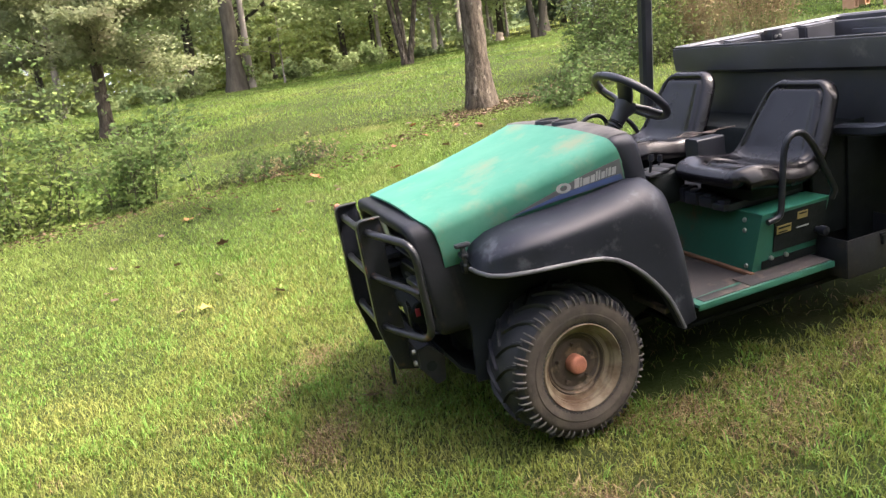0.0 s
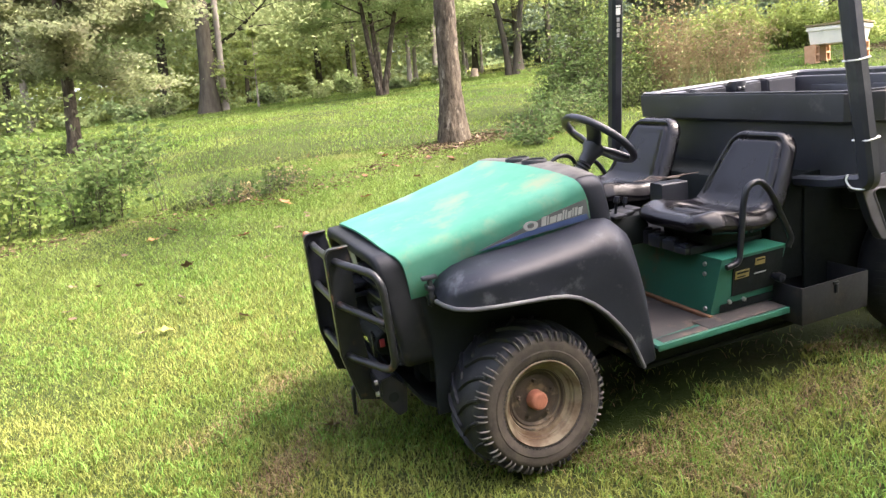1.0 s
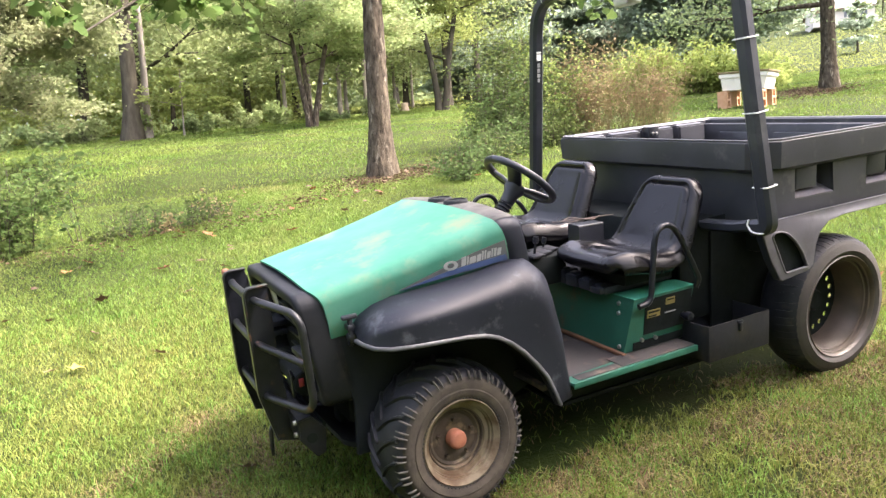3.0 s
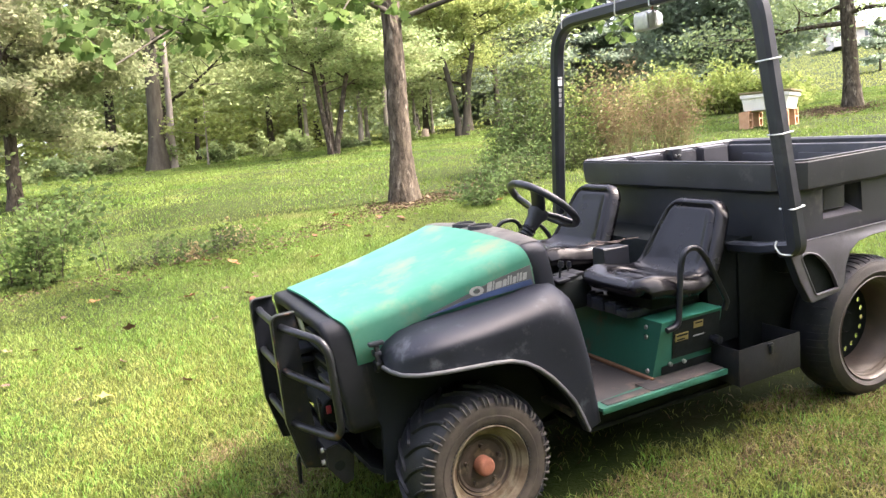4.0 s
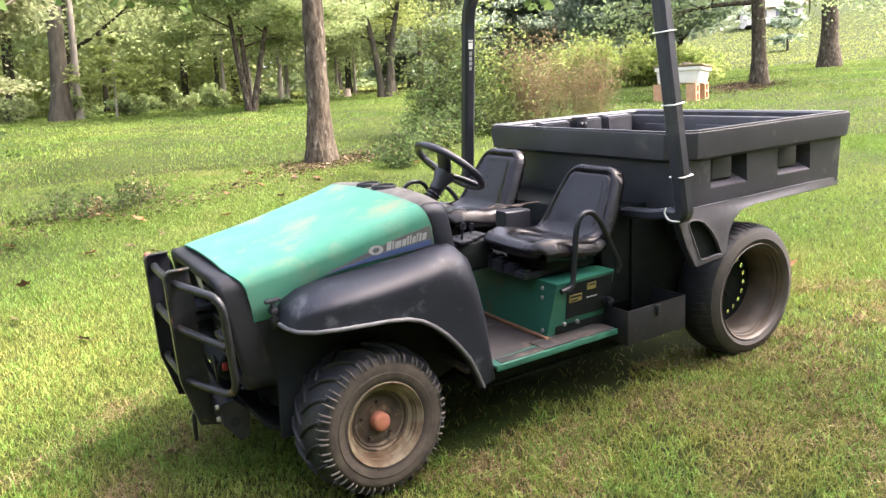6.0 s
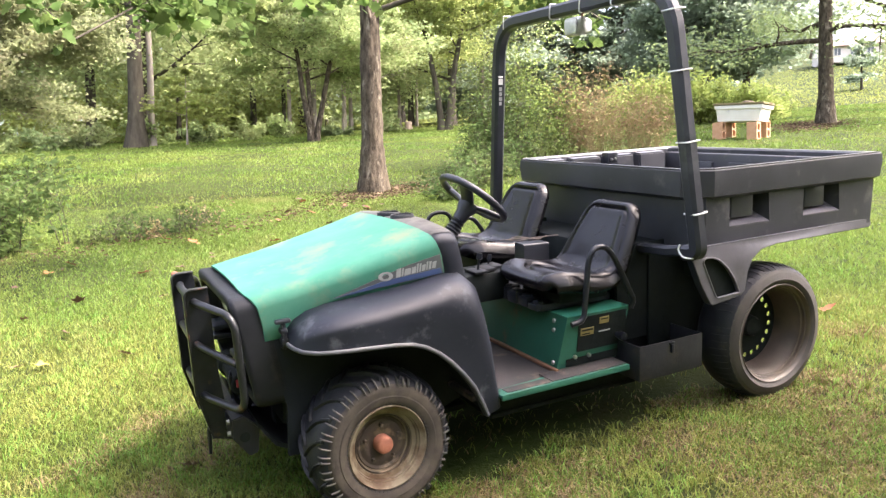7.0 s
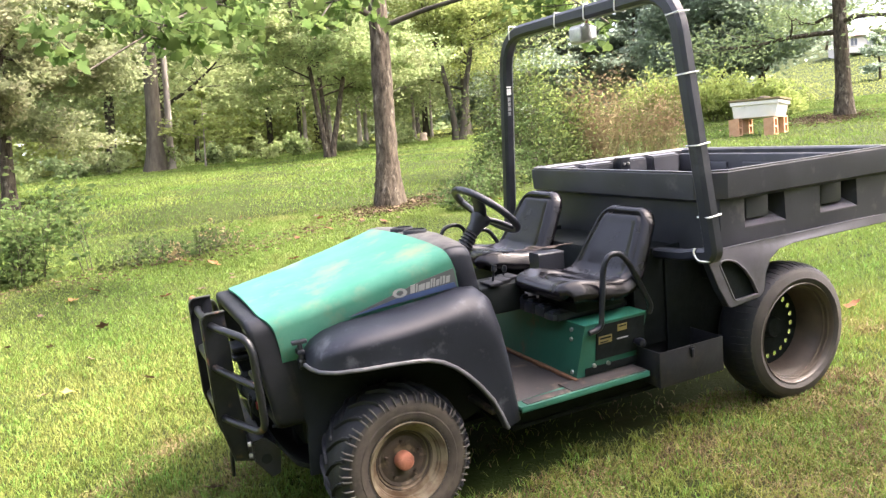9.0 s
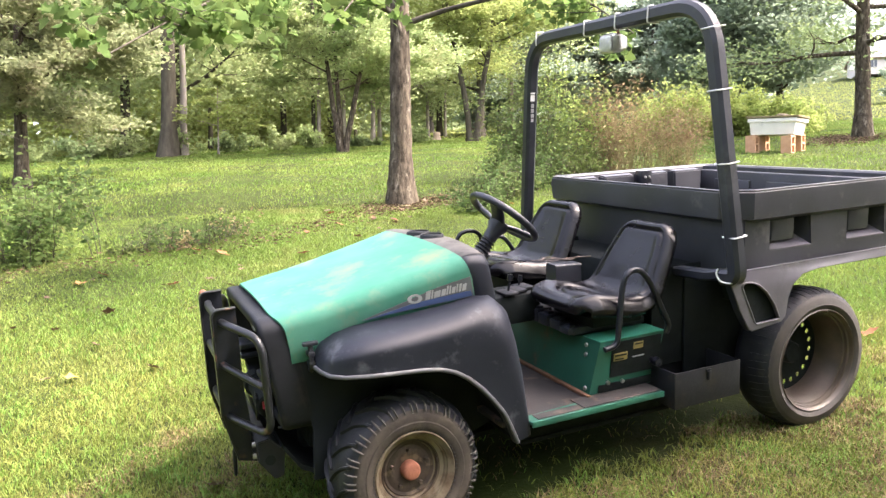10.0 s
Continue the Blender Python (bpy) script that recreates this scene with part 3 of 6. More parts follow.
def front_end():
    bm = bmesh.new()
    y0 = 0.203
    seq = [(-0.345, y0 + 0.002, 0.40, 0.846, 0.06), (-0.446, y0 + 0.002, 0.40, 0.844, 0.06), (-0.459, y0 + 0.005, 0.405, 0.839, 0.058), (-0.464, y0 + 0.012, 0.41, 0.830, 0.055),
           (-0.465, y0 + 0.036, 0.44, 0.804, 0.045), (-0.459, y0 + 0.044, 0.45, 0.796, 0.04), (-0.36, y0 + 0.05, 0.46, 0.788, 0.04)]
    ring_faces(bm, [rect_ring(x, a, 2 * YC - a, zb, zt, r, rake=0.16, ztop=0.83) for x, a, zb, zt, r in seq], cap=False)
    bezel = part("front_bezel", bm, M_BEZEL, veh, "black plastic grille surround", smooth=50)
    bm = bmesh.new()
    box(bm, (-0.335, 0.24, 0.44), (-0.325, 2 * YC - 0.24, 0.79), 0.002)
    part("grille_back", bm, M_DARK, bezel)
    for k in range(5):
        bm = bmesh.new()
        z = 0.50 + 0.062 * k
        box(bm, (-0.40 + 0.16 * (0.83 - z), 0.36, z - 0.006), (-0.35 + 0.16 * (0.83 - z), 2 * YC - 0.36, z + 0.006), 0.003)
        part("grille_slat", bm, M_PLASTIC, bezel)
    bm = bmesh.new()
    ring_faces(bm, [rect_ring(-0.398, 0.262, 0.345, 0.64, 0.755, 0.02, rake=0.16, ztop=0.83), rect_ring(-0.404, 0.268, 0.339, 0.647, 0.748, 0.02, rake=0.16, ztop=0.83)])
    mirrored(part("headlight", bm, M_LENS, bezel, "clear headlight lens"), YC)
    bm = bmesh.new()
    for z in (0.60, 0.56):
        box(bm, (-0.45, 0.26, z - 0.012), (-0.36, 0.40, z + 0.012), 0.006)
    mirrored(part("lamp_bracket", bm, M_PLASTIC, bezel), YC)
    # side of the nose below the hood and in front of the wheel
    bm = bmesh.new()
    # lower edge drawn down to 0.19 over a zone that only reads dark
    plate(bm, [(-0.35, 0.80), (-0.335, 0.62), (-0.29, 0.40), (-0.30, 0.20), (-0.10, 0.19), (0.30, 0.22), (0.525, 0.30), (0.505, 0.60), (0.45, 0.80), (0.42, 0.82), (-0.2, 0.76), (-0.33, 0.70)], 0.02, "y", 0.205)
    mirrored(part("side_panel", bm, M_MATTE, veh, "black inner side panel"), YC)
    # unseen sheet, added so that the gap under the nose stays dark
    bm = bmesh.new()
    ring_faces(bm, [[(x, 0.24, z), (x, 2 * YC - 0.24, z), (x, 2 * YC - 0.24, z + 0.02), (x, 0.24, z + 0.02)] for x, z in ((-0.40, 0.33), (-0.34, 0.24), (-0.26, 0.195), (0.10, 0.19), (0.50, 0.20))])
    part("skid_plate", bm, M_DARK, veh, "unseen dark sheet added to close the gap under the nose")
    # inside: dark core, battery with a red cap, cross member
    bm = bmesh.new()
    box(bm, (-0.30, 0.26, 0.30), (0.40, 2 * YC - 0.26, 0.66), 0.02)
    part("engine_block", bm, M_DARK, veh)
    bm = bmesh.new()
    lathe(bm, [(0.0, 0.0), (0.046, 0.0), (0.052, 0.006), (0.052, 0.10), (0.04, 0.11), (0.04, 0.26), (0.052, 0.27), (0.052, 0.34), (0.0, 0.345)], 24, "y", (-0.405, 0.40, 0.452))
    batt = part("winch_body", bm, M_DARK, veh, "dark winch drum behind the guard")
    bm = bmesh.new()
    box(bm, (-0.438, 0.394, 0.445), (-0.418, 0.401, 0.478), 0.003)
    part("winch_label", bm, M_REDP, batt, "small red label")
    for k in range(4):
        bm = bmesh.new()
        box(bm, (-0.462 + 0.004 * k, 0.41 + 0.022 * k, 0.40), (-0.448 + 0.004 * k, 0.420 + 0.022 * k, 0.49), 0.003)
        part("winch_rib", bm, M_STEEL, batt)
    bm = bmesh.new()
    tube(bm, [(-0.400, 0.31, 0.395), (-0.375, 0.285, 0.40)], 0.006, 8)
    part("bolt", bm, M_STEEL, batt)
    bm = bmesh.new()
    sec = [(-0.492, 0.362), (-0.442, 0.372), (-0.386, 0.312), (-0.398, 0.212), (-0.432, 0.203), (-0.492, 0.288)]
    plate(bm, sec, 2 * YC - 0.56, "y", 0.28)
    bmesh.ops.bevel(bm, geom=[e for e in bm.edges if e.is_manifold and e.calc_face_angle(0) > 0.5], offset=0.004, segments=2, affect="EDGES")
    bumper = part("bumper_beam", bm, M_STEEL, veh, "black steel bumper channel")
    # flat dark disc on the beam's end, standing for a shaded hole
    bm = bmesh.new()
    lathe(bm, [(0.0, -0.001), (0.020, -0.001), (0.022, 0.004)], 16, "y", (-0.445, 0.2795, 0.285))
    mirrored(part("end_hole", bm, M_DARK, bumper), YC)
    for z in (0.303, 0.350):
        for y in (0.305, 2 * YC - 0.305):
            bm = bmesh.new()
            lathe(bm, [(0.0, -0.012), (0.010, -0.012), (0.011, 0.0)], 8, "x", (-0.493, y, z))
            part("bolt", bm, M_CHROME, bumper)
    # brush guard: two upright plates and swept tubes
    guard = new("brush_guard")
    guard.parent = veh
    tagged(guard, "black steel brush guard with chipped tubes")
    for y in (0.40, 0.752):
        bm = bmesh.new()
        plate(bm, [(-0.596, 0.842), (-0.590, 0.854), (-0.578, 0.860), (-0.508, 0.862), (-0.505, 0.80), (-0.502, 0.56), (-0.487, 0.39), (-0.458, 0.234), (-0.544, 0.258), (-0.590, 0.450), (-0.592, 0.690)], 0.007, "y", y)
        part("upright_plate", bm, M_STEEL, guard)
        bm = bmesh.new()
        tube(bm, rounded([(-0.544, y - 0.001, 0.262), (-0.592, y - 0.001, 0.452), (-0.597, y - 0.001, 0.845), (-0.582, y - 0.001, 0.863), (-0.508, y - 0.001, 0.864)], 0.012), 0.006, flat=(0.028, 0.007, (1, 0, 0.1)))
        part("edge_flange", bm, M_TUBE, guard)
    loop = rounded([(-0.570, YC, 0.817), (-0.570, 0.40, 0.817), (-0.462, 0.170, 0.790), (-0.450, 0.170, 0.425), (-0.570, 0.40, 0.445), (-0.570, YC, 0.445)], 0.07, 7)
    bm = bmesh.new()
    tube(bm, loop, 0.0145, 12)
    mirrored(part("guard_tube", bm, M_TUBE, guard, "black painted steel tube, worn at the bends"), YC)
    bm = bmesh.new()
    tube(bm, rounded([(-0.575, YC, 0.652), (-0.575, 0.40, 0.652), (-0.462, 0.182, 0.608)], 0.05), 0.0135, 12)
    mirrored(part("guard_tube", bm, M_TUBE, guard), YC)
    for y in (0.775,):
        for z, x in ((0.85, -0.575), (0.652, -0.575)):
            bm = bmesh.new()
            tube(bm, [(x, y - 0.022, z - 0.0), (x, y + 0.03, z)], 0.0165, 10)
            part("rust_spot", bm, M_RUST, guard, "bare rusted end of the tube")
    bm = bmesh.new()
    tube(bm, rounded([(-0.48, 0.53, 0.29), (-0.540, 0.53, 0.255), (-0.545, 0.53, 0.14)], 0.02), [0.010] * 3 + [0.010] * 4 + [0.007], 8)
    part("tow_hook", bm, M_STEEL, bumper, "hanging dark steel tow hook")


FEND = [  # crest x, z; lip x, z; outermost y at the station
    (-0.278, 0.690, -0.290, 0.672, 0.120), (-0.266, 0.718, -0.284, 0.670, 0.060), (-0.244, 0.745, -0.266, 0.668, 0.005), (-0.195, 0.772, -0.222, 0.666, -0.034),
    (-0.12, 0.790, -0.13, 0.662, -0.055), (0.0, 0.800, -0.02, 0.656, -0.060), (0.12, 0.812, 0.06, 0.650, -0.060), (0.24, 0.828, 0.125, 0.640, -0.060),
    (0.352, 0.849, 0.180, 0.620, -0.060), (0.420, 0.838, 0.235, 0.585, -0.060), (0.462, 0.800, 0.285, 0.540, -0.060), (0.484, 0.71, 0.335, 0.482, -0.060),
    (0.503, 0.60, 0.38, 0.42, -0.058), (0.515, 0.46, 0.415, 0.345, -0.056), (0.532, 0.31, 0.44, 0.285, -0.052)]


def fender():
    bm = bmesh.new()
    rings, lip = [], []
    for k, (cx, cz, lx, lz, yo) in enumerate(FEND):
        yin = 0.215 if k > 8 else hood_edge(min(0.33, max(-0.36, cx)))[0] + 0.012
        sec = [(cx, yin + 0.01, cz - (0.006 if k < 9 else 0))]
        yr = yo + (yin - yo) * 0.62
        sec.append((cx, yr, cz + 0.002))
        for d in (12, 28, 44, 60, 76, 90):
            a = radians(d)
            s = 0.42 * (1 - math.cos(a))
            sec.append((cx + (lx - cx) * s, yr + (yo - yr) * math.sin(a), cz + (lz - cz) * s))
        for s in (0.6, 0.8):
            sec.append((cx + (lx - cx) * s, yo, cz + (lz - cz) * s))
        sec.append((lx, yo - 0.002, lz))
        sec.append((lx + 0.004, yo + 0.03, lz - 0.004))
        rings.append(sec)
        lip.append((lx, yo - 0.004, lz))
    inner = [[(x - 0.006 * (k > 8), y + 0.006, z - 0.006) for x, y, z in r] for k, r in enumerate(rings)]
    ring_faces(bm, rings, close_ring=False)
    ring_faces(bm, list(reversed(inner)), close_ring=False)
    ob = part("front_fender", bm, M_FENDER, veh, "scuffed black plastic front fender", smooth=60)
    bm = bmesh.new()
    tube(bm, [Vector(p) for p in lip], 0, flat=(0.015, 0.014, (0, 1, 0)))
    part("fender_lip", bm, M_LIP, ob, "raised fender lip, its highlight put in as grey", smooth=70)
    mirrored(ob, YC)
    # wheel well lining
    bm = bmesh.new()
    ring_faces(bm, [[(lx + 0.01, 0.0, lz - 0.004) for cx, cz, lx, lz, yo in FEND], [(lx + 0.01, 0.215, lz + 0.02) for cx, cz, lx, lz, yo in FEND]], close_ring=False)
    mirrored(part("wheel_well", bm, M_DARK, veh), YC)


def wheel_front(turn):
    """Trail tyre with broad swept bars and a fringe of teeth on its shoulder, on a dished cream rim; axle along y, outer face towards -y."""
    w = new("front_wheel")
    w.parent = veh
    tagged(w, "muddy front wheel with a lugged tyre")
    W = 0.262
    bm = bmesh.new()
    lathe(bm, [(0.152, 0.016), (0.159, 0.004), (0.180, -0.005), (0.196, -0.008), (0.200, -0.005), (0.220, -0.007), (0.232, -0.003), (0.241, 0.006)], 72)
    part("sidewall", bm, M_SIDEWALL, w, "sidewall caked with dry tan mud")
    bm = bmesh.new()
    lathe(bm, [(0.241, 0.006), (0.256, 0.018), (0.266, 0.036), (0.276, 0.075), (0.279, W / 2), (0.276, W - 0.07), (0.266, W - 0.03), (0.250, W - 0.01), (0.21, W), (0.158, W - 0.01)], 72)
    tyre = part("tyre", bm, M_TYRE, w, "black lugged tyre")
    n = 20
    bars = []
    for side_ in (0, 1):
        bm = bmesh.new()
        rings = []
        for s in range(8):
            f = s / 7
            yy = 0.016 + f * (W * 0.45)
            tt = 0.30 * f ** 1.4
            rad = 0.259 + 0.020 * math.sin(min(1, f * 1.7) * math.pi / 2)
            hw = 0.0085 - 0.002 * f
            yy = W - yy if side_ else yy
            ring = []
            for a, b in ((-hw, -0.004), (-hw * 0.72, 0.008), (-hw * 0.5, 0.0105), (hw * 0.5, 0.0105), (hw * 0.72, 0.008), (hw, -0.004)):
                ang = tt + a / (rad + b)
                ring.append(((rad + b) * math.cos(ang), yy, (rad + b) * math.sin(ang)))
            rings.append(ring)
        ring_faces(bm, rings)
        bars.append(part("lug", bm, M_TYRE, tyre, smooth=50))
    bm = bmesh.new()
    rings = []
    for r2, yy, hw, up in ((0.232, -0.003, 0.0018, 0.001), (0.239, -0.003, 0.0030, 0.006), (0.250, 0.003, 0.0036, 0.009), (0.264, 0.014, 0.0030, 0.008), (0.268, 0.034, 0.003, 0.004)):
        rings.append([(r2 * math.cos(a / r2), yy - c, r2 * math.sin(a / r2)) for a, c in ((-hw, 0), (-hw * 0.5, up), (hw * 0.5, up), (hw, 0))])
    ring_faces(bm, rings)
    tooth = part("shoulder_tooth", bm, M_TOOTH, tyre)

    def again(ob, a):
        o = ob.copy()
        scene.collection.objects.link(o)
        o.matrix_basis = Matrix.Rotation(a, 4, "Y")
    for k in range(1, n):
        again(bars[0], 2 * math.pi * k / n)
    for k in range(n):
        again(bars[1], 2 * math.pi * (k + 0.5) / n)
    bars[1].matrix_basis = Matrix.Rotation(2 * math.pi * 0.5 / n + 0.02, 4, "Y")
    for k in range(1, 56):
        again(tooth, 2 * math.pi * k / 56 + 0.02 * math.sin(k * 2.3))
    bm = bmesh.new()
    lathe(bm, [(0.160, 0.010), (0.162, 0.002), (0.158, -0.003), (0.153, 0.001), (0.149, 0.010), (0.141, 0.015), (0.139, 0.026), (0.135, 0.028), (0.133, 0.040), (0.119, 0.044), (0.115, 0.060), (0.104, 0.066)], 64)
    part("rim", bm, M_RIM, w, "dirty cream painted steel rim")
    bm = bmesh.new()
    for k in range(66):
        t = 2 * math.pi * k / 66
        lathe(bm, [(0.0, -0.0055), (0.0024, -0.005), (0.0030, -0.002)], 6, "y", (0.1665 * math.cos(t), 0.000, 0.1665 * math.sin(t)))
    tagged(part("bead_ticks", bm, M_TYRE, w, "ring of small dark bead marks"), kind="stuff")
    bm = bmesh.new()
    lathe(bm, [(0.1165, 0.052), (0.1145, 0.048), (0.1105, 0.048), (0.108, 0.060)], 56)
    part("rim_rib", bm, M_DISC, w, "rusty rib inside the rim")
    bm = bmesh.new()
    lathe(bm, [(0.106, 0.066), (0.100, 0.062), (0.090, 0.068), (0.076, 0.064), (0.062, 0.063), (0.054, 0.068), (0.0, 0.070)], 40)
    part("wheel_disc", bm, M_DISC, w, "rust-stained wheel disc")
    for k in range(5):
        t = 2 * math.pi * k / 5 + 0.3
        bm = bmesh.new()
        lathe(bm, [(0.0, -0.014), (0.008, -0.014), (0.009, 0.012)], 6, "y", (0.072 * math.cos(t), 0.062, 0.072 * math.sin(t)))
        part("wheel_nut", bm, M_DISC, w)
    bm = bmesh.new()
    lathe(bm, [(0.0, 0.024), (0.024, 0.025), (0.032, 0.029), (0.0355, 0.037), (0.0355, 0.072)], 24, "y", (0, 0.0, 0))
    part("hub_cap", bm, M_RUST, w, "rust-red round hub cap")
    w.matrix_basis = turn
    return w


def wheel_rear():
    """Low smooth tyre on a deep black rim with a ring of holes in its disc."""
    w = new("rear_wheel")
    w.parent = veh
    tagged(w, "large dusty rear wheel with a smooth tyre")
    bm = bmesh.new()
    lathe(bm, [(0.232, 0.012), (0.238, 0.0), (0.258, -0.009), (0.263, -0.012), (0.267, -0.009), (0.292, -0.006), (0.296, -0.002), (0.308, 0.006)], 72)
    part("sidewall", bm, M_SIDEWALL2, w, "dusty grey sidewall")
    bm = bmesh.new()
    lathe(bm, [(0.308, 0.006), (0.318, 0.020), (0.326, 0.05), (0.328, 0.10), (0.326, 0.15), (0.316, 0.185), (0.30, 0.205), (0.262, 0.20)], 72)
    ty = part("tyre", bm, M_TYRE, w, "black road-pattern tyre")
    for k in range(60):
        t = 2 * math.pi * k / 60
        bm = bmesh.new()
        rings = []
        for r2, yy in ((0.306, 0.004), (0.320, 0.019), (0.3295, 0.05), (0.331, 0.10)):
            rings.append([(r2 * math.cos(t + a + 0.35 * yy), yy, r2 * math.sin(t + a + 0.35 * yy)) for a in (-0.032, 0.032)] + [((r2 - 0.006) * math.cos(t + a + 0.35 * yy), yy + 0.002, (r2 - 0.006) * math.sin(t + a + 0.35 * yy)) for a in (0.032, -0.032)])
        ring_faces(bm, rings)
        part("tread_block", bm, M_TYRE, ty)
    bm = bmesh.new()
    lathe(bm, [(0.238, 0.008), (0.241, -0.002), (0.237, -0.006), (0.231, 0.0), (0.228, 0.012), (0.221, 0.016), (0.219, 0.030), (0.212, 0.034), (0.209, 0.055), (0.203, 0.062), (0.197, 0.150), (0.188, 0.176)], 64)
    part("rim", bm, M_BARREL, w, "deep dusty rim barrel")
    bm = bmesh.new()
    outer = [(0.190 * math.cos(t), 0.190 * math.sin(t)) for t in [2 * math.pi * k / 48 for k in range(48)]]
    holes = []
    for k in range(20):
        c = 0.859 + 2 * math.pi * k / 20
        holes.append([(0.1516 * math.cos(c) + 0.013 * math.cos(t), 0.1516 * math.sin(c) + 0.013 * math.sin(t)) for t in [2 * math.pi * j / 12 for j in range(12)]])
    plate(bm, outer, 0.005, "y", 0.167, holes=holes)
    part("wheel_disc", bm, M_DARK, w, "black disc with a ring of round holes")
    bm = bmesh.new()
    lathe(bm, [(0.0, 0.130), (0.045, 0.132), (0.05, 0.138), (0.055, 0.168)], 24)
    part("hub", bm, M_DARK, w)
    return w


def seat(y, lift=0.0):
    """One-piece moulded vinyl bucket: cushion and back in one sweep, with pressed grooves and rolled edges."""
    s = new("seat")
    s.parent = veh
    s.location = (0, 0, lift)
    tagged(s, "glossy black vinyl bucket seat")
    prof = [(0.806, 0.706), (0.790, 0.722), (0.787, 0.746), (0.812, 0.768), (0.88, 0.774), (0.98, 0.756), (1.07, 0.738), (1.125, 0.742), (1.163, 0.775), (1.193, 0.83), (1.238, 0.91), (1.281, 0.985), (1.307, 1.032), (1.316, 1.050)]
    width = [(0.0, 0.200), (0.20, 0.235), (0.45, 0.238), (0.58, 0.232), (0.76, 0.208), (1.0, 0.166)]
    line = rounded([(x, 0, z) for x, z in prof], 0.05, 3)
    dist = [0.0]
    for p, q in zip(line, line[1:]):
        dist.append(dist[-1] + (q - p).length)
    NS, NV, RC = 130, 72, 0.085

    def spot(t):
        d = t * dist[-1]
        k = max(1, next((i for i, e in enumerate(dist) if e >= d), len(dist) - 1))
        f = (d - dist[k - 1]) / max(1e-6, dist[k] - dist[k - 1])
        return line[k - 1].lerp(line[k], f)

    def groove(d, w=0.007):
        return -0.0125 * math.exp(-(d / w) ** 2) + 0.0025 * math.exp(-((d - 0.024) / 0.018) ** 2)

    rings = []
    for i in range(NS + 1):
        t = i / NS
        c, e = spot(t), (spot(min(1, t + 0.02)) - spot(max(0, t - 0.02))).normalized()
        nrm = Vector((-e.z, 0, e.x))
        full, s_end = lerp_table(t, width)[0], (1 - t) * dist[-1]
        hw = full - RC + math.sqrt(max(0.0, RC * RC - max(0.0, RC - s_end) ** 2))
        ring = []
        for j in range(NV + 1):
            w = -1 + 2 * j / NV
            yy = hw * math.sin(w * math.pi / 2 * 0.98)
            a = abs(yy) / hw
            on_back, on_seat = max(0.0, min(1.0, (t - 0.50) / 0.08)), max(0.0, min(1.0, (0.46 - t) / 0.06)) * max(0.0, min(1.0, (t - 0.12) / 0.05))
            bol = 0.020 * min(1.0, t / 0.2) * (1 - 0.85 * on_back)
            h = bol * math.exp(-((a - 0.80) / 0.24) ** 2) - 0.046 * (1 - on_back) * max(0.0, (a - 0.72) / 0.28) ** 2.4
            # the pressed line of the back panel and the looped line in the cushion
            eb = full - abs(yy)
            d_rim = RC - math.hypot(RC - s_end, RC - eb) if s_end < RC and eb < RC else min(s_end, eb)
            h += on_back * (groove(d_rim - 0.046) - 0.034 * max(0.0, 1 - d_rim / 0.034) ** 2.2)
            r = math.hypot((t - 0.31) * dist[-1] / 0.105, yy / 0.13)
            h += on_seat * groove((1 - r) * 0.11, 0.009) * 0.9
            r2 = math.hypot((t - 0.315) * dist[-1] / 0.06, yy / 0.085)
            h += on_seat * groove((1 - r2) * 0.07, 0.008) * 0.6
            p = c + nrm * h
            ring.append((p.x + 0.02 * a ** 4 * max(0.0, 1 - t / 0.34) ** 2, y + yy, p.z))
        rings.append(ring)
    bm = bmesh.new()
    vs = ring_faces(bm, rings, close_ring=False)
    under = []
    for i, ring in enumerate(rings):
        t = i / NS
        e = (spot(min(1, t + 0.02)) - spot(max(0, t - 0.02))).normalized()
        nrm = Vector((-e.z, 0, e.x))
        flat_ = max(0.0, min(1.0, (0.5 - t) / 0.15))
        hr = max(abs(py - y) for px, py, pz in ring)
        low = []
        for px, py, pz in ring:
            a = abs(py - y) / hr
            c = spot(t) - nrm * (0.056 + 0.014 * flat_) * min(1.0, 0.35 + t / 0.10)
            low.append(Vector((c.x + 0.02 * a ** 4 * max(0.0, 1 - t / 0.34) ** 2, y + (py - y) * 0.95, c.z)))
        under.append(low)
    vi = ring_faces(bm, [[tuple(p) for p in r] for r in under], close_ring=False)
    for a, b in ((vs[0], vi[0]), (vs[-1], vi[-1]), ([r[0] for r in vs], [r[0] for r in vi]), ([r[-1] for r in vs], [r[-1] for r in vi])):
        for j in range(len(a) - 1):
            bm.faces.new((a[j], a[j + 1], b[j + 1], b[j]))
    part("shell", bm, M_VINYL, s, "", smooth=75)
    bm = bmesh.new()
    box(bm, (0.90, y - 0.15, 0.632 - lift), (1.16, y + 0.15, 0.70), 0.01)
    part("seat_pan", bm, M_DARK, s)
    return s


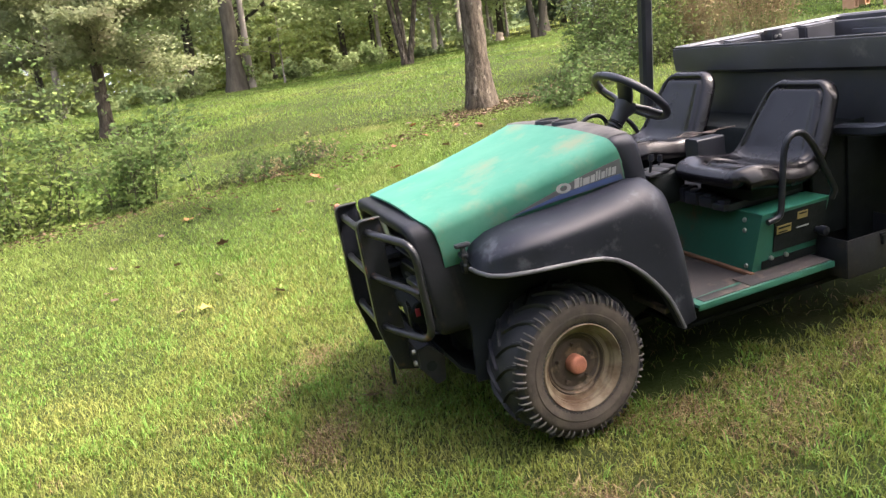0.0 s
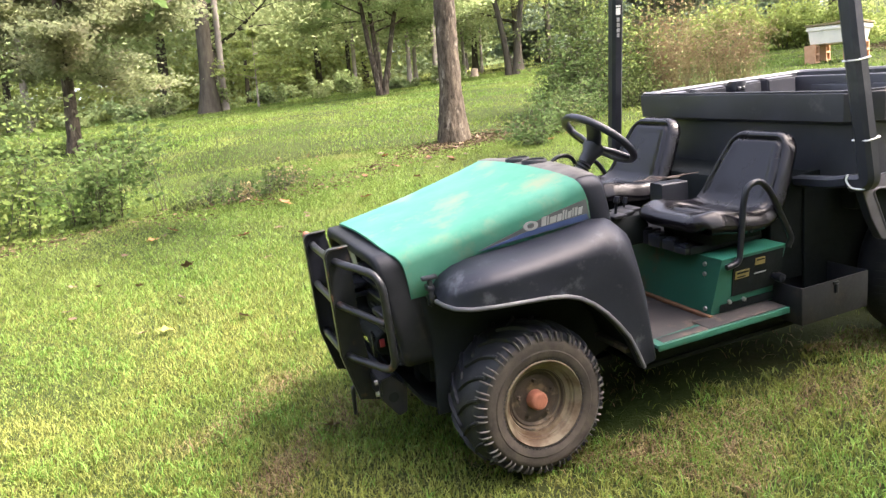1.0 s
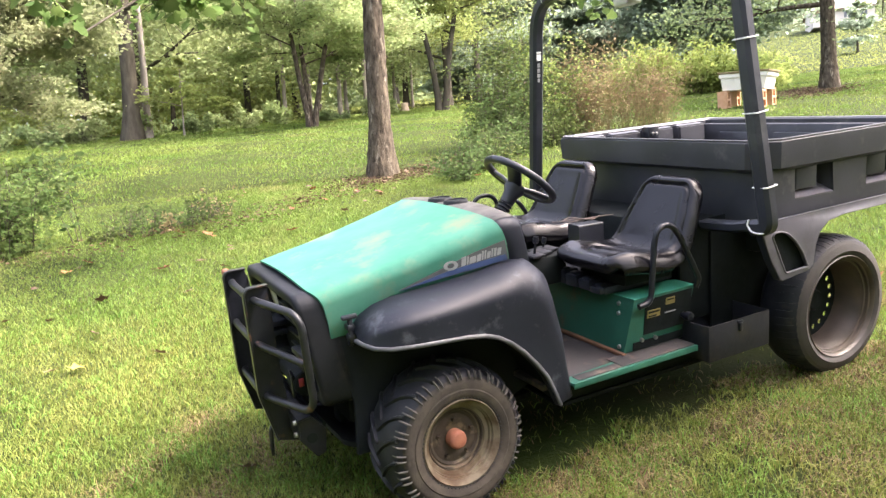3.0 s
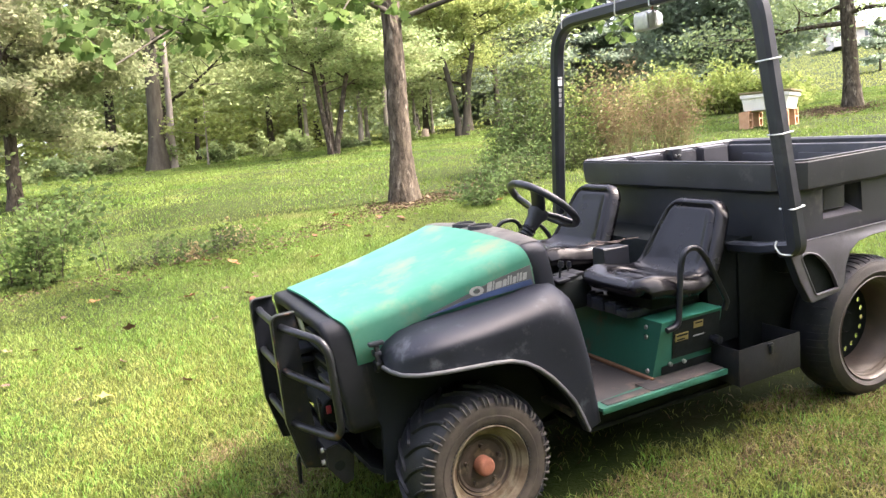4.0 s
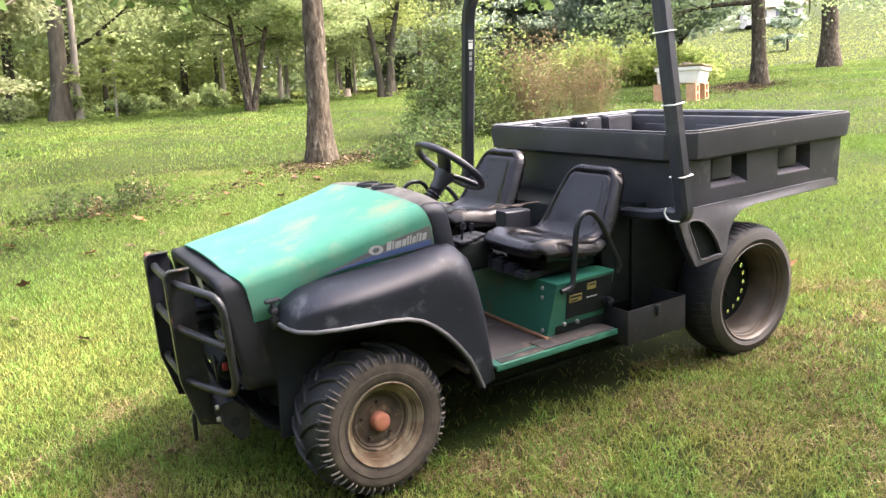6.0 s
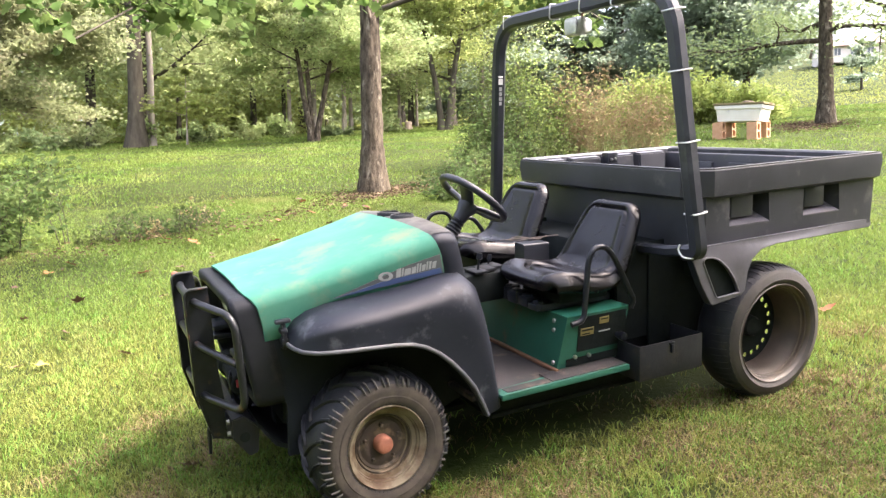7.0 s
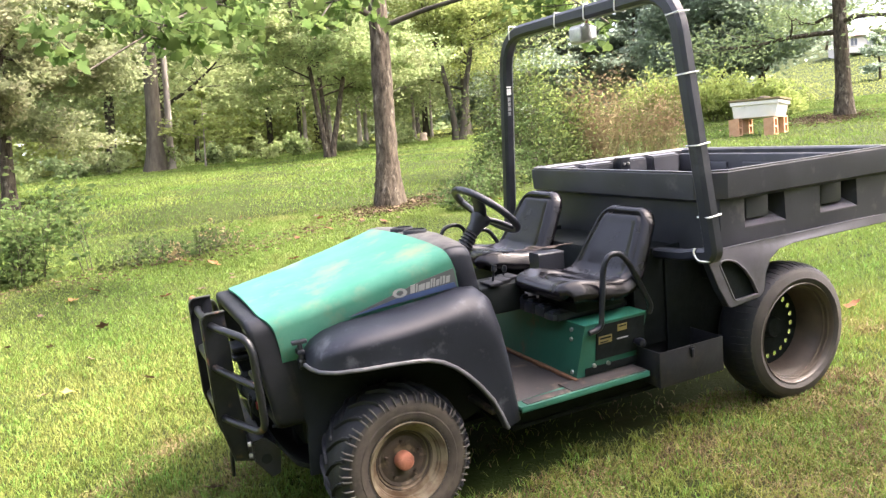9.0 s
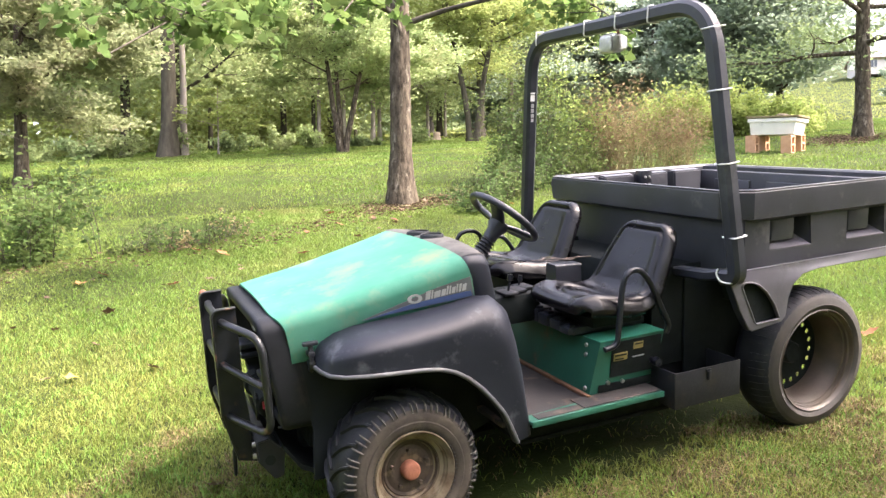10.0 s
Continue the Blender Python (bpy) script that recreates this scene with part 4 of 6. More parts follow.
def cab():
    # dash shroud: a flat dusty top that bows back towards its middle, and dark flanks
    bm = bmesh.new()
    rings, tops = [], []
    for x, dy, zt, lean, bow in ((0.304, 0.016, 0.984, 0.074, 0), (0.318, 0.004, 0.997, 0.073, 0), (0.335, 0.0, 1.005, 0.072, 0.005), (0.37, 0.002, 1.007, 0.062, 0.02), (0.405, 0.008, 1.002, 0.05, 0.045), (0.425, 0.014, 0.988, 0.034, 0.055), (0.44, 0.022, 0.93, 0.02, 0.055), (0.448, 0.028, 0.86, 0.01, 0.05)):
        y0, r, zb = 0.116 + dy, 0.045, 0.79
        half = [(y0, zb), (y0, zt - 0.12), (y0, zt - r)] + [(y0 + r * (1 - math.cos(radians(d))), zt - r + r * math.sin(radians(d))) for d in (20, 45, 70, 90)] + [(y0 + 0.14, zt + 0.006), (y0 + 0.25, zt + 0.010), (y0 + 0.36, zt + 0.014)]
        row = [(x + lean * max(0.0, min(1.0, (zt - z) / 0.18)) + bow * (1 - ((y - YC) / 0.47) ** 2), y, z) for y, z in half + [(2 * YC - y, z) for y, z in reversed(half)]]
        rings.append(row)
        tops.append([(p, q, z + 0.003) for p, q, z in row[5:-5]])
    ring_faces(bm, rings)
    dash = part("dash_shroud", bm, M_FENDER, veh, "black dash shroud with cup holders", smooth=50)
    bm = bmesh.new()
    ring_faces(bm, tops[1:6], close_ring=False, cap=False)
    part("dash_top", bm, M_DASHTOP, dash, "flat dash top grey with dust", smooth=60)
    for x, y in ((0.385, 0.560), (0.372, 0.684)):
        bm = bmesh.new()
        lathe(bm, [(0.056, -0.016), (0.053, 0.006), (0.049, 0.010), (0.045, 0.007), (0.044, -0.004)], 28, "z", (x, y, 1.026))
        c = part("cup_holder", bm, M_BEZEL, dash, "raised black cup holder ring")
        # flat near-black disc: the well's inner shade is its colour
        bm = bmesh.new()
        lathe(bm, [(0.0445, 0.0035), (0.0, 0.003)], 28, "z", (x, y, 1.026))
        part("cup_well", bm, M_DARK, c)
    # column with bellows, wheel
    base, hub = Vector((0.738, 0.885, 0.80)), Vector((0.908, 0.885, 0.998))
    ax = (hub - base).normalized()
    bm = bmesh.new()
    pts, rs = [], []
    for k in range(27):
        pts.append(base + (hub - base) * (0.02 + 0.60 * k / 26))
        rs.append(0.043 - 0.009 * k / 26 + (0.006 if k % 3 == 0 else -0.003))
    tube(bm, pts, rs, 20)
    col = part("column_boot", bm, M_PLASTIC, veh, "ribbed black rubber column boot", smooth=60)
    bm = bmesh.new()
    tube(bm, [base - ax * 0.28, base + ax * 0.05], 0.03, 12)
    part("column", bm, M_DARK, col)
    bm = bmesh.new()
    tube(bm, [hub - ax * 0.10, hub - ax * 0.05, hub - ax * 0.02, hub + ax * 0.006, hub + ax * 0.012], [0.036, 0.040, 0.056, 0.054, 0.036], 20)
    sw = part("steering_wheel", bm, M_PLASTIC, veh, "black steering wheel with three spokes", smooth=60)
    side_ = Vector((0, 1, 0))
    fwd = ax.cross(side_).normalized()
    R = 0.188
    cen = hub + ax * 0.04
    rim_pts = [cen + (fwd * math.cos(t) + side_ * math.sin(t)) * R for t in [2 * math.pi * k / 40 for k in range(41)]]
    bm = bmesh.new()
    tube(bm, rim_pts, 0.0185, 14, cap=False)
    part("wheel_rim", bm, M_PLASTIC, sw, "", smooth=80)
    for t in (radians(200), radians(320), radians(80)):
        d = fwd * math.cos(t) + side_ * math.sin(t)
        bm = bmesh.new()
        tube(bm, [hub + d * 0.03 + ax * 0.0, hub + d * 0.09 + ax * 0.02, cen + d * (R - 0.005)], 0, flat=(0.074, 0.020, tuple(ax)))
        part("spoke", bm, M_PLASTIC, sw, "", smooth=60)
    # far grab loop
    bm = bmesh.new()
    tube(bm, rounded([(0.70, 1.02, 0.78), (0.735, 1.02, 0.955), (0.86, 1.02, 0.955), (0.90, 1.02, 0.80)], 0.06), 0.011, 10)
    part("grab_loop", bm, M_STEEL, veh, "black grab loop")
    # floor, seam, running boards
    bm = bmesh.new()
    box(bm, (0.40, 0.0, 0.330), (0.86, 2 * YC, 0.352), 0.004)
    part("floor_mat", bm, M_FLOOR, veh, "worn brown floor mat")
    bm = bmesh.new()
    plate(bm, [(0.50, -0.064), (1.150, -0.064), (1.150, 0.06), (0.86, 0.06), (0.80, 0.02), (0.50, 0.0)], 0.012, "z", 0.345)
    rb = part("running_board", bm, M_BOARD, veh, "green painted running board, worn to rust")
    bm = bmesh.new()
    box(bm, (0.50, -0.070, 0.334), (1.152, -0.062, 0.3595), 0.003)
    part("board_edge", bm, M_BOARD, rb)
    bm = bmesh.new()
    box(bm, (0.755, -0.054, 0.357), (1.148, 0.05, 0.3615), 0.002)
    box(bm, (0.535, -0.054, 0.3565), (0.752, -0.006, 0.3605), 0.002)
    part("grip_mat", bm, M_FLOOR, rb, "worn brown grip mat")
    mirrored(rb, YC)
    bm = bmesh.new()
    box(bm, (0.828, 0.03, 0.353), (0.848, 1.13, 0.367), 0.003)
    part("floor_seam", bm, M_RUSTEDGE, veh, "rusty floor seam")
    # seat base: green steel box that leans in towards its foot
    bm = bmesh.new()
    A = [(0.845, 0.045), (1.175, 0.045), (1.175, 2 * YC - 0.045), (0.845, 2 * YC - 0.045)]
    B = [(0.885, 0.017), (1.221, 0.017), (1.221, 2 * YC - 0.017), (0.885, 2 * YC - 0.017)]
    ring_faces(bm, [[(x, y, 0.358) for x, y in A], [(x, y, 0.585) for x, y in B], [(x + (0.004 if x < 1 else -0.004), y + (0.004 if y < 1 else -0.004), 0.592) for x, y in B]])
    sb = part("seat_base", bm, M_GREEN2, veh, "dark green steel seat base box")
    bm = bmesh.new()
    plate(bm, [(0.884, 0.014), (1.222, 0.014), (1.222, 0.135), (0.884, 0.135)], 0.004, "z", 0.592)
    part("top_plate", bm, M_PLATE, sb, "lighter green top plate")

    def on_side(x0, x1, z0, z1, m_, name, lab="", d=0.004):
        b = bmesh.new()
        yy = lambda z: 0.045 - 0.028 * (z - 0.358) / 0.227 - d
        q = [(x0, z0), (x1, z0), (x1, z1), (x0, z1)]
        r1 = [(x, yy(z), z) for x, z in q]
        ring_faces(b, [r1, [(x, y + 0.003, z) for x, y, z in r1]])
        return part(name, b, m_, sb, lab)

    on_side(0.945, 1.205, 0.425, 0.583, M_DARK, "control_panel", "black control panel", 0.005)
    for x0, x1, z0, z1 in ((0.955, 1.025, 0.498, 0.532), (1.055, 1.105, 0.538, 0.568)):
        on_side(x0, x1, z0, z1, M_YELLOW, "warning_label", "yellow and black warning label", 0.009)
        on_side(x0 + 0.006, x1 - 0.006, (z0 + z1) / 2 + 0.004, z1 - 0.006, M_DARK, "label_bar", "", 0.011)
    on_side(0.962, 1.005, 0.503, 0.508, M_DARK, "label_bar", "", 0.011)
    on_side(1.055, 1.115, 0.50, 0.505, M_LETTER, "label_bar", "", 0.009)
    # dark strip along the foot: shadow laid on as colour
    on_side(0.89, 1.19, 0.365, 0.40, M_DARK, "foot_plate", "dark strip painted as the shadow at the foot", 0.006)
    for x, z in ((0.935, 0.405), (1.01, 0.40)):
        b = bmesh.new()
        lathe(b, [(0.0, -0.012), (0.008, -0.010), (0.010, 0.0)], 10, "y", (x, 0.036, z))
        part("bolt", b, M_CHROME, sb)
    for y, z in ((0.105, 0.562), (0.10, 0.522), (0.075, 0.385)):
        b = bmesh.new()
        lathe(b, [(0.0, -0.008), (0.009, -0.006), (0.011, 0.004)], 10, "x", (0.885 - 0.04 * (0.585 - z) / 0.227, y, z))
        part("bolt", b, M_CHROME, sb)
    b = bmesh.new()
    lathe(b, [(0.0, -0.05), (0.018, -0.045), (0.02, -0.02), (0.012, 0.0), (0.012, 0.03)], 14, "y", (1.16, 0.02, 0.47))
    part("knob", b, M_STEEL, sb, "black plug knob")
    # black tray under the seats
    bm = bmesh.new()
    box(bm, (0.838, 0.140, 0.598), (1.22, 2 * YC - 0.140, 0.630), 0.006)
    for k, (ya, yb, zt) in enumerate(((0.145, 0.215, 0.632), (0.225, 0.300, 0.646), (0.310, 0.385, 0.655), (0.395, 0.50, 0.664))):
        box(bm, (0.815 + 0.005 * (k % 2), ya, 0.602), (0.90, yb, zt), 0.006)
        box(bm, (0.83, ya + 0.012, zt - 0.004), (0.862, yb - 0.018, zt + 0.010), 0.004)
    part("seat_tray", bm, M_PLASTIC, veh, "black plastic tray under the seats")
    # grab rail by the seat
    bm = bmesh.new()
    tube(bm, rounded([(0.895, 0.0, 0.565), (0.955, -0.005, 0.575), (0.985, 0.0, 0.82), (1.01, 0.0, 0.880), (1.075, 0.0, 0.885), (1.125, 0.0, 0.83), (1.235, 0.0, 0.62), (1.225, 0.01, 0.585)], 0.05), 0.0125, 12)
    mirrored(part("grab_rail", bm, M_STEEL, veh, "bent black steel grab rail"), YC)
    seat(YC - 0.345)
    seat(YC + 0.36, 0.04)
    # tray between the seats with loose wires, levers in front of it
    bm = bmesh.new()
    ring_faces(bm, [rect_ring(0.975, 0.475, 0.56, 0.72, 0.835, 0.01), rect_ring(1.12, 0.475, 0.56, 0.72, 0.83, 0.01)])
    cb = part("centre_box", bm, M_PLASTIC, veh, "grey-black box between the seats")
    for k in range(3):
        bm = bmesh.new()
        pts = [(0.93 + 0.015 * k, 0.62 - 0.02 * k, 0.842 + 0.002 * k), (1.00, 0.53 + 0.03 * k, 0.846 + 0.006 * k), (1.06, 0.54 - 0.03 * k, 0.850), (1.15, 0.44 + 0.05 * k, 0.866 - 0.008 * k)]
        tube(bm, rounded(pts, 0.03), 0.0025, 6)
        part("wire", bm, M_WIRE, cb)
    bm = bmesh.new()
    box(bm, (0.62, 0.42, 0.60), (0.86, 0.62, 0.74), 0.02)
    tunnel = part("centre_tunnel", bm, M_DARK, veh)
    for k in range(3):
        bm = bmesh.new()
        x = 0.66 + 0.06 * k
        box(bm, (x, 0.40 + 0.03 * k, 0.742), (x + 0.07, 0.50 + 0.03 * k, 0.756), 0.004)
        part("lever_plate", bm, M_CHEST, tunnel, "dusty worn lever plate")
    for x, y, top, r in ((0.70, 0.45, 0.83, 0.006), (0.80, 0.53, 0.80, 0.005)):
        bm = bmesh.new()
        tube(bm, [(x, y, 0.74), (x + 0.01, y, top - 0.03), (x + 0.012, y, top - 0.025), (x + 0.016, y, top)], [r, r, 2.4 * r, 2.0 * r], 10)
        part("lever", bm, M_STEEL, tunnel, "black lever with a knob")
    # open steel drawer hung under the side
    bm = bmesh.new()
    x0, x1, y0, y1, z0, z1, t = 1.172, 1.540, -0.110, 0.13, 0.285, 0.441, 0.006
    box(bm, (x0, y0, z0), (x1, y0 + t, z1), 0.002)
    box(bm, (x0, y1 - t, z0), (x1, y1, z1), 0.002)
    box(bm, (x0, y0 + t, z0), (x0 + t, y1 - t, z1), 0.002)
    box(bm, (x1 - t, y0 + t, z0), (x1, y1 - t, z1), 0.002)
    box(bm, (x0, y0, z0 - 0.002), (x1, y1, z0 + t), 0.002)
    dr = part("tool_drawer", bm, M_CHEST, veh, "open worn steel tool drawer")
    bm = bmesh.new()
    box(bm, (1.345, -0.122, 0.385), (1.362, -0.108, 0.425), 0.004)
    box(bm, (1.338, -0.118, 0.422), (1.370, -0.108, 0.434), 0.003)
    part("drawer_latch", bm, M_STEEL, dr)
    bm = bmesh.new()
    box(bm, (1.16, 0.13, 0.42), (1.60, 0.30, 0.46), 0.006)
    part("side_shelf", bm, M_CHEST, veh, "dusty dark ledge behind the drawer")


def chassis():
    bm = bmesh.new()
    box(bm, (-0.30, 0.38, 0.26), (1.92, 0.46, 0.34), 0.008)
    box(bm, (-0.30, 0.70, 0.26), (1.92, 0.78, 0.34), 0.008)
    # filler block: keeps the gap below the bed dark
    box(bm, (1.24, 0.14, 0.30), (1.72, 1.02, 0.84), 0.03)
    box(bm, (0.40, 0.25, 0.27), (1.20, 0.91, 0.33), 0.01)
    tube(bm, [(0.02, 0.20, 0.24), (0.02, 0.96, 0.24)], 0.03, 12)
    tube(bm, [(1.98, 0.06, 0.369), (1.98, 1.10, 0.369)], 0.04, 12)
    part("chassis", bm, M_DARK, veh, "dark steel chassis and driveline")
    # unseen pan, added to keep light out from under the floor
    bm = bmesh.new()
    box(bm, (0.52, 0.06, 0.205), (1.66, 2 * YC - 0.06, 0.225), 0.006)
    for y in (0.07, 2 * YC - 0.09):
        box(bm, (0.54, y, 0.22), (1.64, y + 0.02, 0.34), 0.004)
    part("belly_pan", bm, M_DARK, veh, "unseen dark pan added under the floor to cut light")
    # side plates below the bed
    bm = bmesh.new()
    box(bm, (1.225, 0.10, 0.40), (1.73, 0.115, 0.85), 0.004)
    # dark sheets added behind the cut-out and gaps, where only shade shows
    backing = bmesh.new()
    plate(backing, [(1.44, 0.826), (1.50, 0.826), (1.56, 0.80), (1.61, 0.75), (1.655, 0.68), (1.668, 0.622), (1.50, 0.618)], 0.008, "y", -0.190)
    box(backing, (1.40, 0.085, 0.34), (1.86, 0.098, 0.80), 0.004)
    mirrored(part("arch_liner", backing, M_DARK, veh), YC)
    mirrored(part("side_plate", bm, M_DARK, veh, "black side plate below the bed"), YC)


def dump_bed():
    bed = new("dump_bed")
    bed.parent = veh
    tagged(bed, "black plastic dump bed with a heavy rim")
    x0, x1, y0, y1, zt = 1.45, 2.712, -0.153, 2 * YC + 0.153, 1.182
    c = 0.10

    def ring(o, z, cc=c):
        a0, a1, b0, b1 = x0 - o, x1 + o, y0 - o, y1 + o
        return [(a0 + cc, b0, z), (a1 - 0.02, b0, z), (a1, b0 + 0.02, z), (a1, b1 - 0.02, z), (a1 - 0.02, b1, z), (a0 + cc, b1, z), (a0, b1 - cc, z), (a0, b0 + cc, z)]
    bm = bmesh.new()
    ring_faces(bm, [ring(-0.028, 1.045), ring(0.0, 1.062), ring(0.006, 1.14), ring(0.004, 1.174), ring(-0.006, zt), ring(-0.045, zt), ring(-0.055, 1.172), ring(-0.06, 1.06)], cap=False)
    part("bed_rim", bm, M_BED, bed, "wide black rim with a painted glint along its worn edge", smooth=35)
    # thin pale bead that stands for sky glint on the worn edge
    edge = [Vector(p) for p in ring(-0.003, zt + 0.0005)]
    for i, j in ((7, 0), (0, 1), (6, 7), (5, 6)):
        bm = bmesh.new()
        tube(bm, [edge[i], edge[i].lerp(edge[j], 0.5), edge[j]], 0.0032, 6)
        part("worn_edge", bm, M_WORNGLINT, bed, "pale bead for the glint along the slightly worn rim edge")
    # near and far walls with two pockets each
    bm = bmesh.new()
    pockets = [(1.675, 1.935), (2.165, 2.43)]
    out = [(1.53, 0.825), (2.678, 0.825), (2.688, 1.07), (1.53, 1.07)]
    holes = [[(a, 0.913), (b, 0.913), (b - 0.01, 1.045), (a, 1.045)] for a, b in pockets]
    plate(bm, out, 0.02, "y", -0.125, holes=holes)
    wall = part("bed_wall", bm, M_BED, bed)
    for a, b in pockets:
        bm = bmesh.new()
        r1 = [(a, -0.122, 0.913), (b, -0.122, 0.913), (b - 0.005, -0.122, 1.046), (a, -0.122, 1.046)]
        r2 = [(a + 0.028, -0.045, 0.952), (b - 0.022, -0.045, 0.952), (b - 0.027, -0.045, 1.046), (a + 0.028, -0.045, 1.046)]
        ring_faces(bm, [r1, r2], cap=False)
        v = [bm.verts.new(p) for p in r2]
        bm.faces.new(v)
        part("pocket", bm, M_BED, wall)
        # sill in the paler skirt grey: light from above put into its colour
        bm = bmesh.new()
        ring_faces(bm, [[(a + 0.004, -0.126, 0.916), (b - 0.004, -0.126, 0.916), (b - 0.024, -0.046, 0.957), (a + 0.030, -0.046, 0.957)], [(a + 0.004, -0.126, 0.910), (b - 0.004, -0.126, 0.910), (b - 0.024, -0.046, 0.951), (a + 0.030, -0.046, 0.951)]])
        part("pocket_sill", bm, M_SKIRT, wall, "pocket sill, lighter grey for the light it catches")
        bm = bmesh.new()
        box(bm, (a + 0.035, -0.104, 0.945), (b - 0.085, -0.04, 1.046), 0.008)
        part("pocket_pad", bm, M_BED, wall)
    mirrored(wall, YC)
    # front and back walls, floor
    bm = bmesh.new()
    ring_faces(bm, [[(1.505, y, z) for y, z in ((-0.10, 1.06), (1.26, 1.06), (1.26, 0.84), (1.06, 0.80), (1.06, 0.56), (0.10, 0.56), (0.10, 0.80), (-0.10, 0.84))], [(1.53, y, z) for y, z in ((-0.10, 1.06), (1.26, 1.06), (1.26, 0.84), (1.06, 0.80), (1.06, 0.56), (0.10, 0.56), (0.10, 0.80), (-0.10, 0.84))]])
    part("bed_front", bm, M_BEDWALL, bed, "scuffed black front wall of the bed")
    for m_ in (0, 1):
        bm = bmesh.new()
        q = [(1.506, -0.085), (1.536, -0.1245), (1.545, -0.105), (1.526, -0.08)]
        q = [(x, 2 * YC - y) for x, y in q] if m_ else q
        ring_faces(bm, [[(x, y, z) for x, y in q] for z in (0.80, 1.06)])
        part("bed_corner", bm, M_BED, bed)
    bm = bmesh.new()
    box(bm, (2.62, -0.12, 0.86), (2.682, 1.28, 1.15), 0.01)
    for k in range(3):
        box(bm, (2.605, 0.05 + 0.4 * k, 0.92), (2.625, 0.33 + 0.4 * k, 1.10), 0.008)
    part("tailgate", bm, M_BED, bed)
    bm = bmesh.new()
    box(bm, (1.528, -0.12, 0.84), (2.66, 1.28, 0.87), 0.006)
    part("bed_floor", bm, M_BED, bed)
    # panels inside the far and near walls
    for k in range(4):
        bm = bmesh.new()
        a = 1.53 + 0.265 * k
        ring_faces(bm, [[(a, 1.24, 0.89), (a + 0.235, 1.24, 0.89), (a + 0.235, 1.25, 1.168), (a, 1.25, 1.168)], [(a + 0.01, 1.175, 0.90), (a + 0.225, 1.175, 0.90), (a + 0.225, 1.19, 1.160), (a + 0.01, 1.19, 1.160)]])
        bmesh.ops.bevel(bm, geom=bm.edges[:], offset=0.008, segments=2, affect="EDGES")
        part("inner_panel", bm, M_BED, bed)
    bm = bmesh.new()
    box(bm, (2.02, 1.12, 1.05), (2.10, 1.18, 1.185), 0.006)
    hb = part("hinge_bracket", bm, M_STEEL, bed, "bolted black hinge bracket")
    for k in range(4):
        bm = bmesh.new()
        lathe(bm, [(0.0, -0.01), (0.008, -0.008), (0.009, 0.0)], 8, "y", (2.045 + 0.03 * (k % 2), 1.118, 1.10 + 0.045 * (k // 2)))
        part("bolt", bm, M_CHROME, hb)
    # grey skirt along the lower edge, sweeping down in front of the rear wheel
    sk = [(1.350, 0.856), (1.375, 0.80), (1.42, 0.70), (1.475, 0.612), (1.49, 0.604), (1.66, 0.622), (1.682, 0.64), (1.695, 0.72), (1.725, 0.775), (1.79, 0.812), (1.90, 0.822), (2.682, 0.804), (2.694, 0.812), (2.682, 0.842), (2.62, 0.846), (1.362, 0.866)]
    hole = [(1.424, 0.797), (1.428, 0.808), (1.440, 0.815), (1.478, 0.813), (1.520, 0.798), (1.569, 0.757), (1.613, 0.702), (1.646, 0.634), (1.512, 0.628), (1.500, 0.640)]
    bm = bmesh.new()
    plate(bm, sk, 0.016, "y", -0.215, holes=[hole])
    for v in bm.verts:
        v.co.y += 0.09 * max(0.0, v.co.x - 1.7) / 0.95
    skirt = part("bed_skirt", bm, M_SKIRT, bed, "grey weathered plastic skirt with a cut-out")
    flange = bmesh.new()
    lap = [Vector((x, -0.196 + 0.09 * max(0.0, x - 1.7) / 0.95, z)) for x, z in sk[:12]]
    tube(flange, lap, 0, flat=(0.010, 0.036, (0, 1, 0)))
    part("rolled_edge", flange, M_PLASTIC, skirt, "rolled lower edge")
    bm = bmesh.new()
    tube(bm, rounded([(x, -0.2155, z) for x, z in [hole[-1], *hole]], 0.01, 2), 0.0045, 6)
    part("cutout_rim", bm, M_SKIRT, skirt)
    mirrored(skirt, YC)
    for xa, xb, dz in ((2.12, 2.30, 0.03), (2.44, 2.56, 0.02)):
        bm = bmesh.new()
        box(bm, (xa, 0.0, 0.812 - dz), (xb, 1.16, 0.85), 0.01)
        part("cross_rib", bm, M_PLASTIC, bed)
    bm = bmesh.new()
    box(bm, (1.62, 0.02, 0.66), (1.86, 1.14, 0.84), 0.02)
    part("bed_mount", bm, M_DARK, bed)


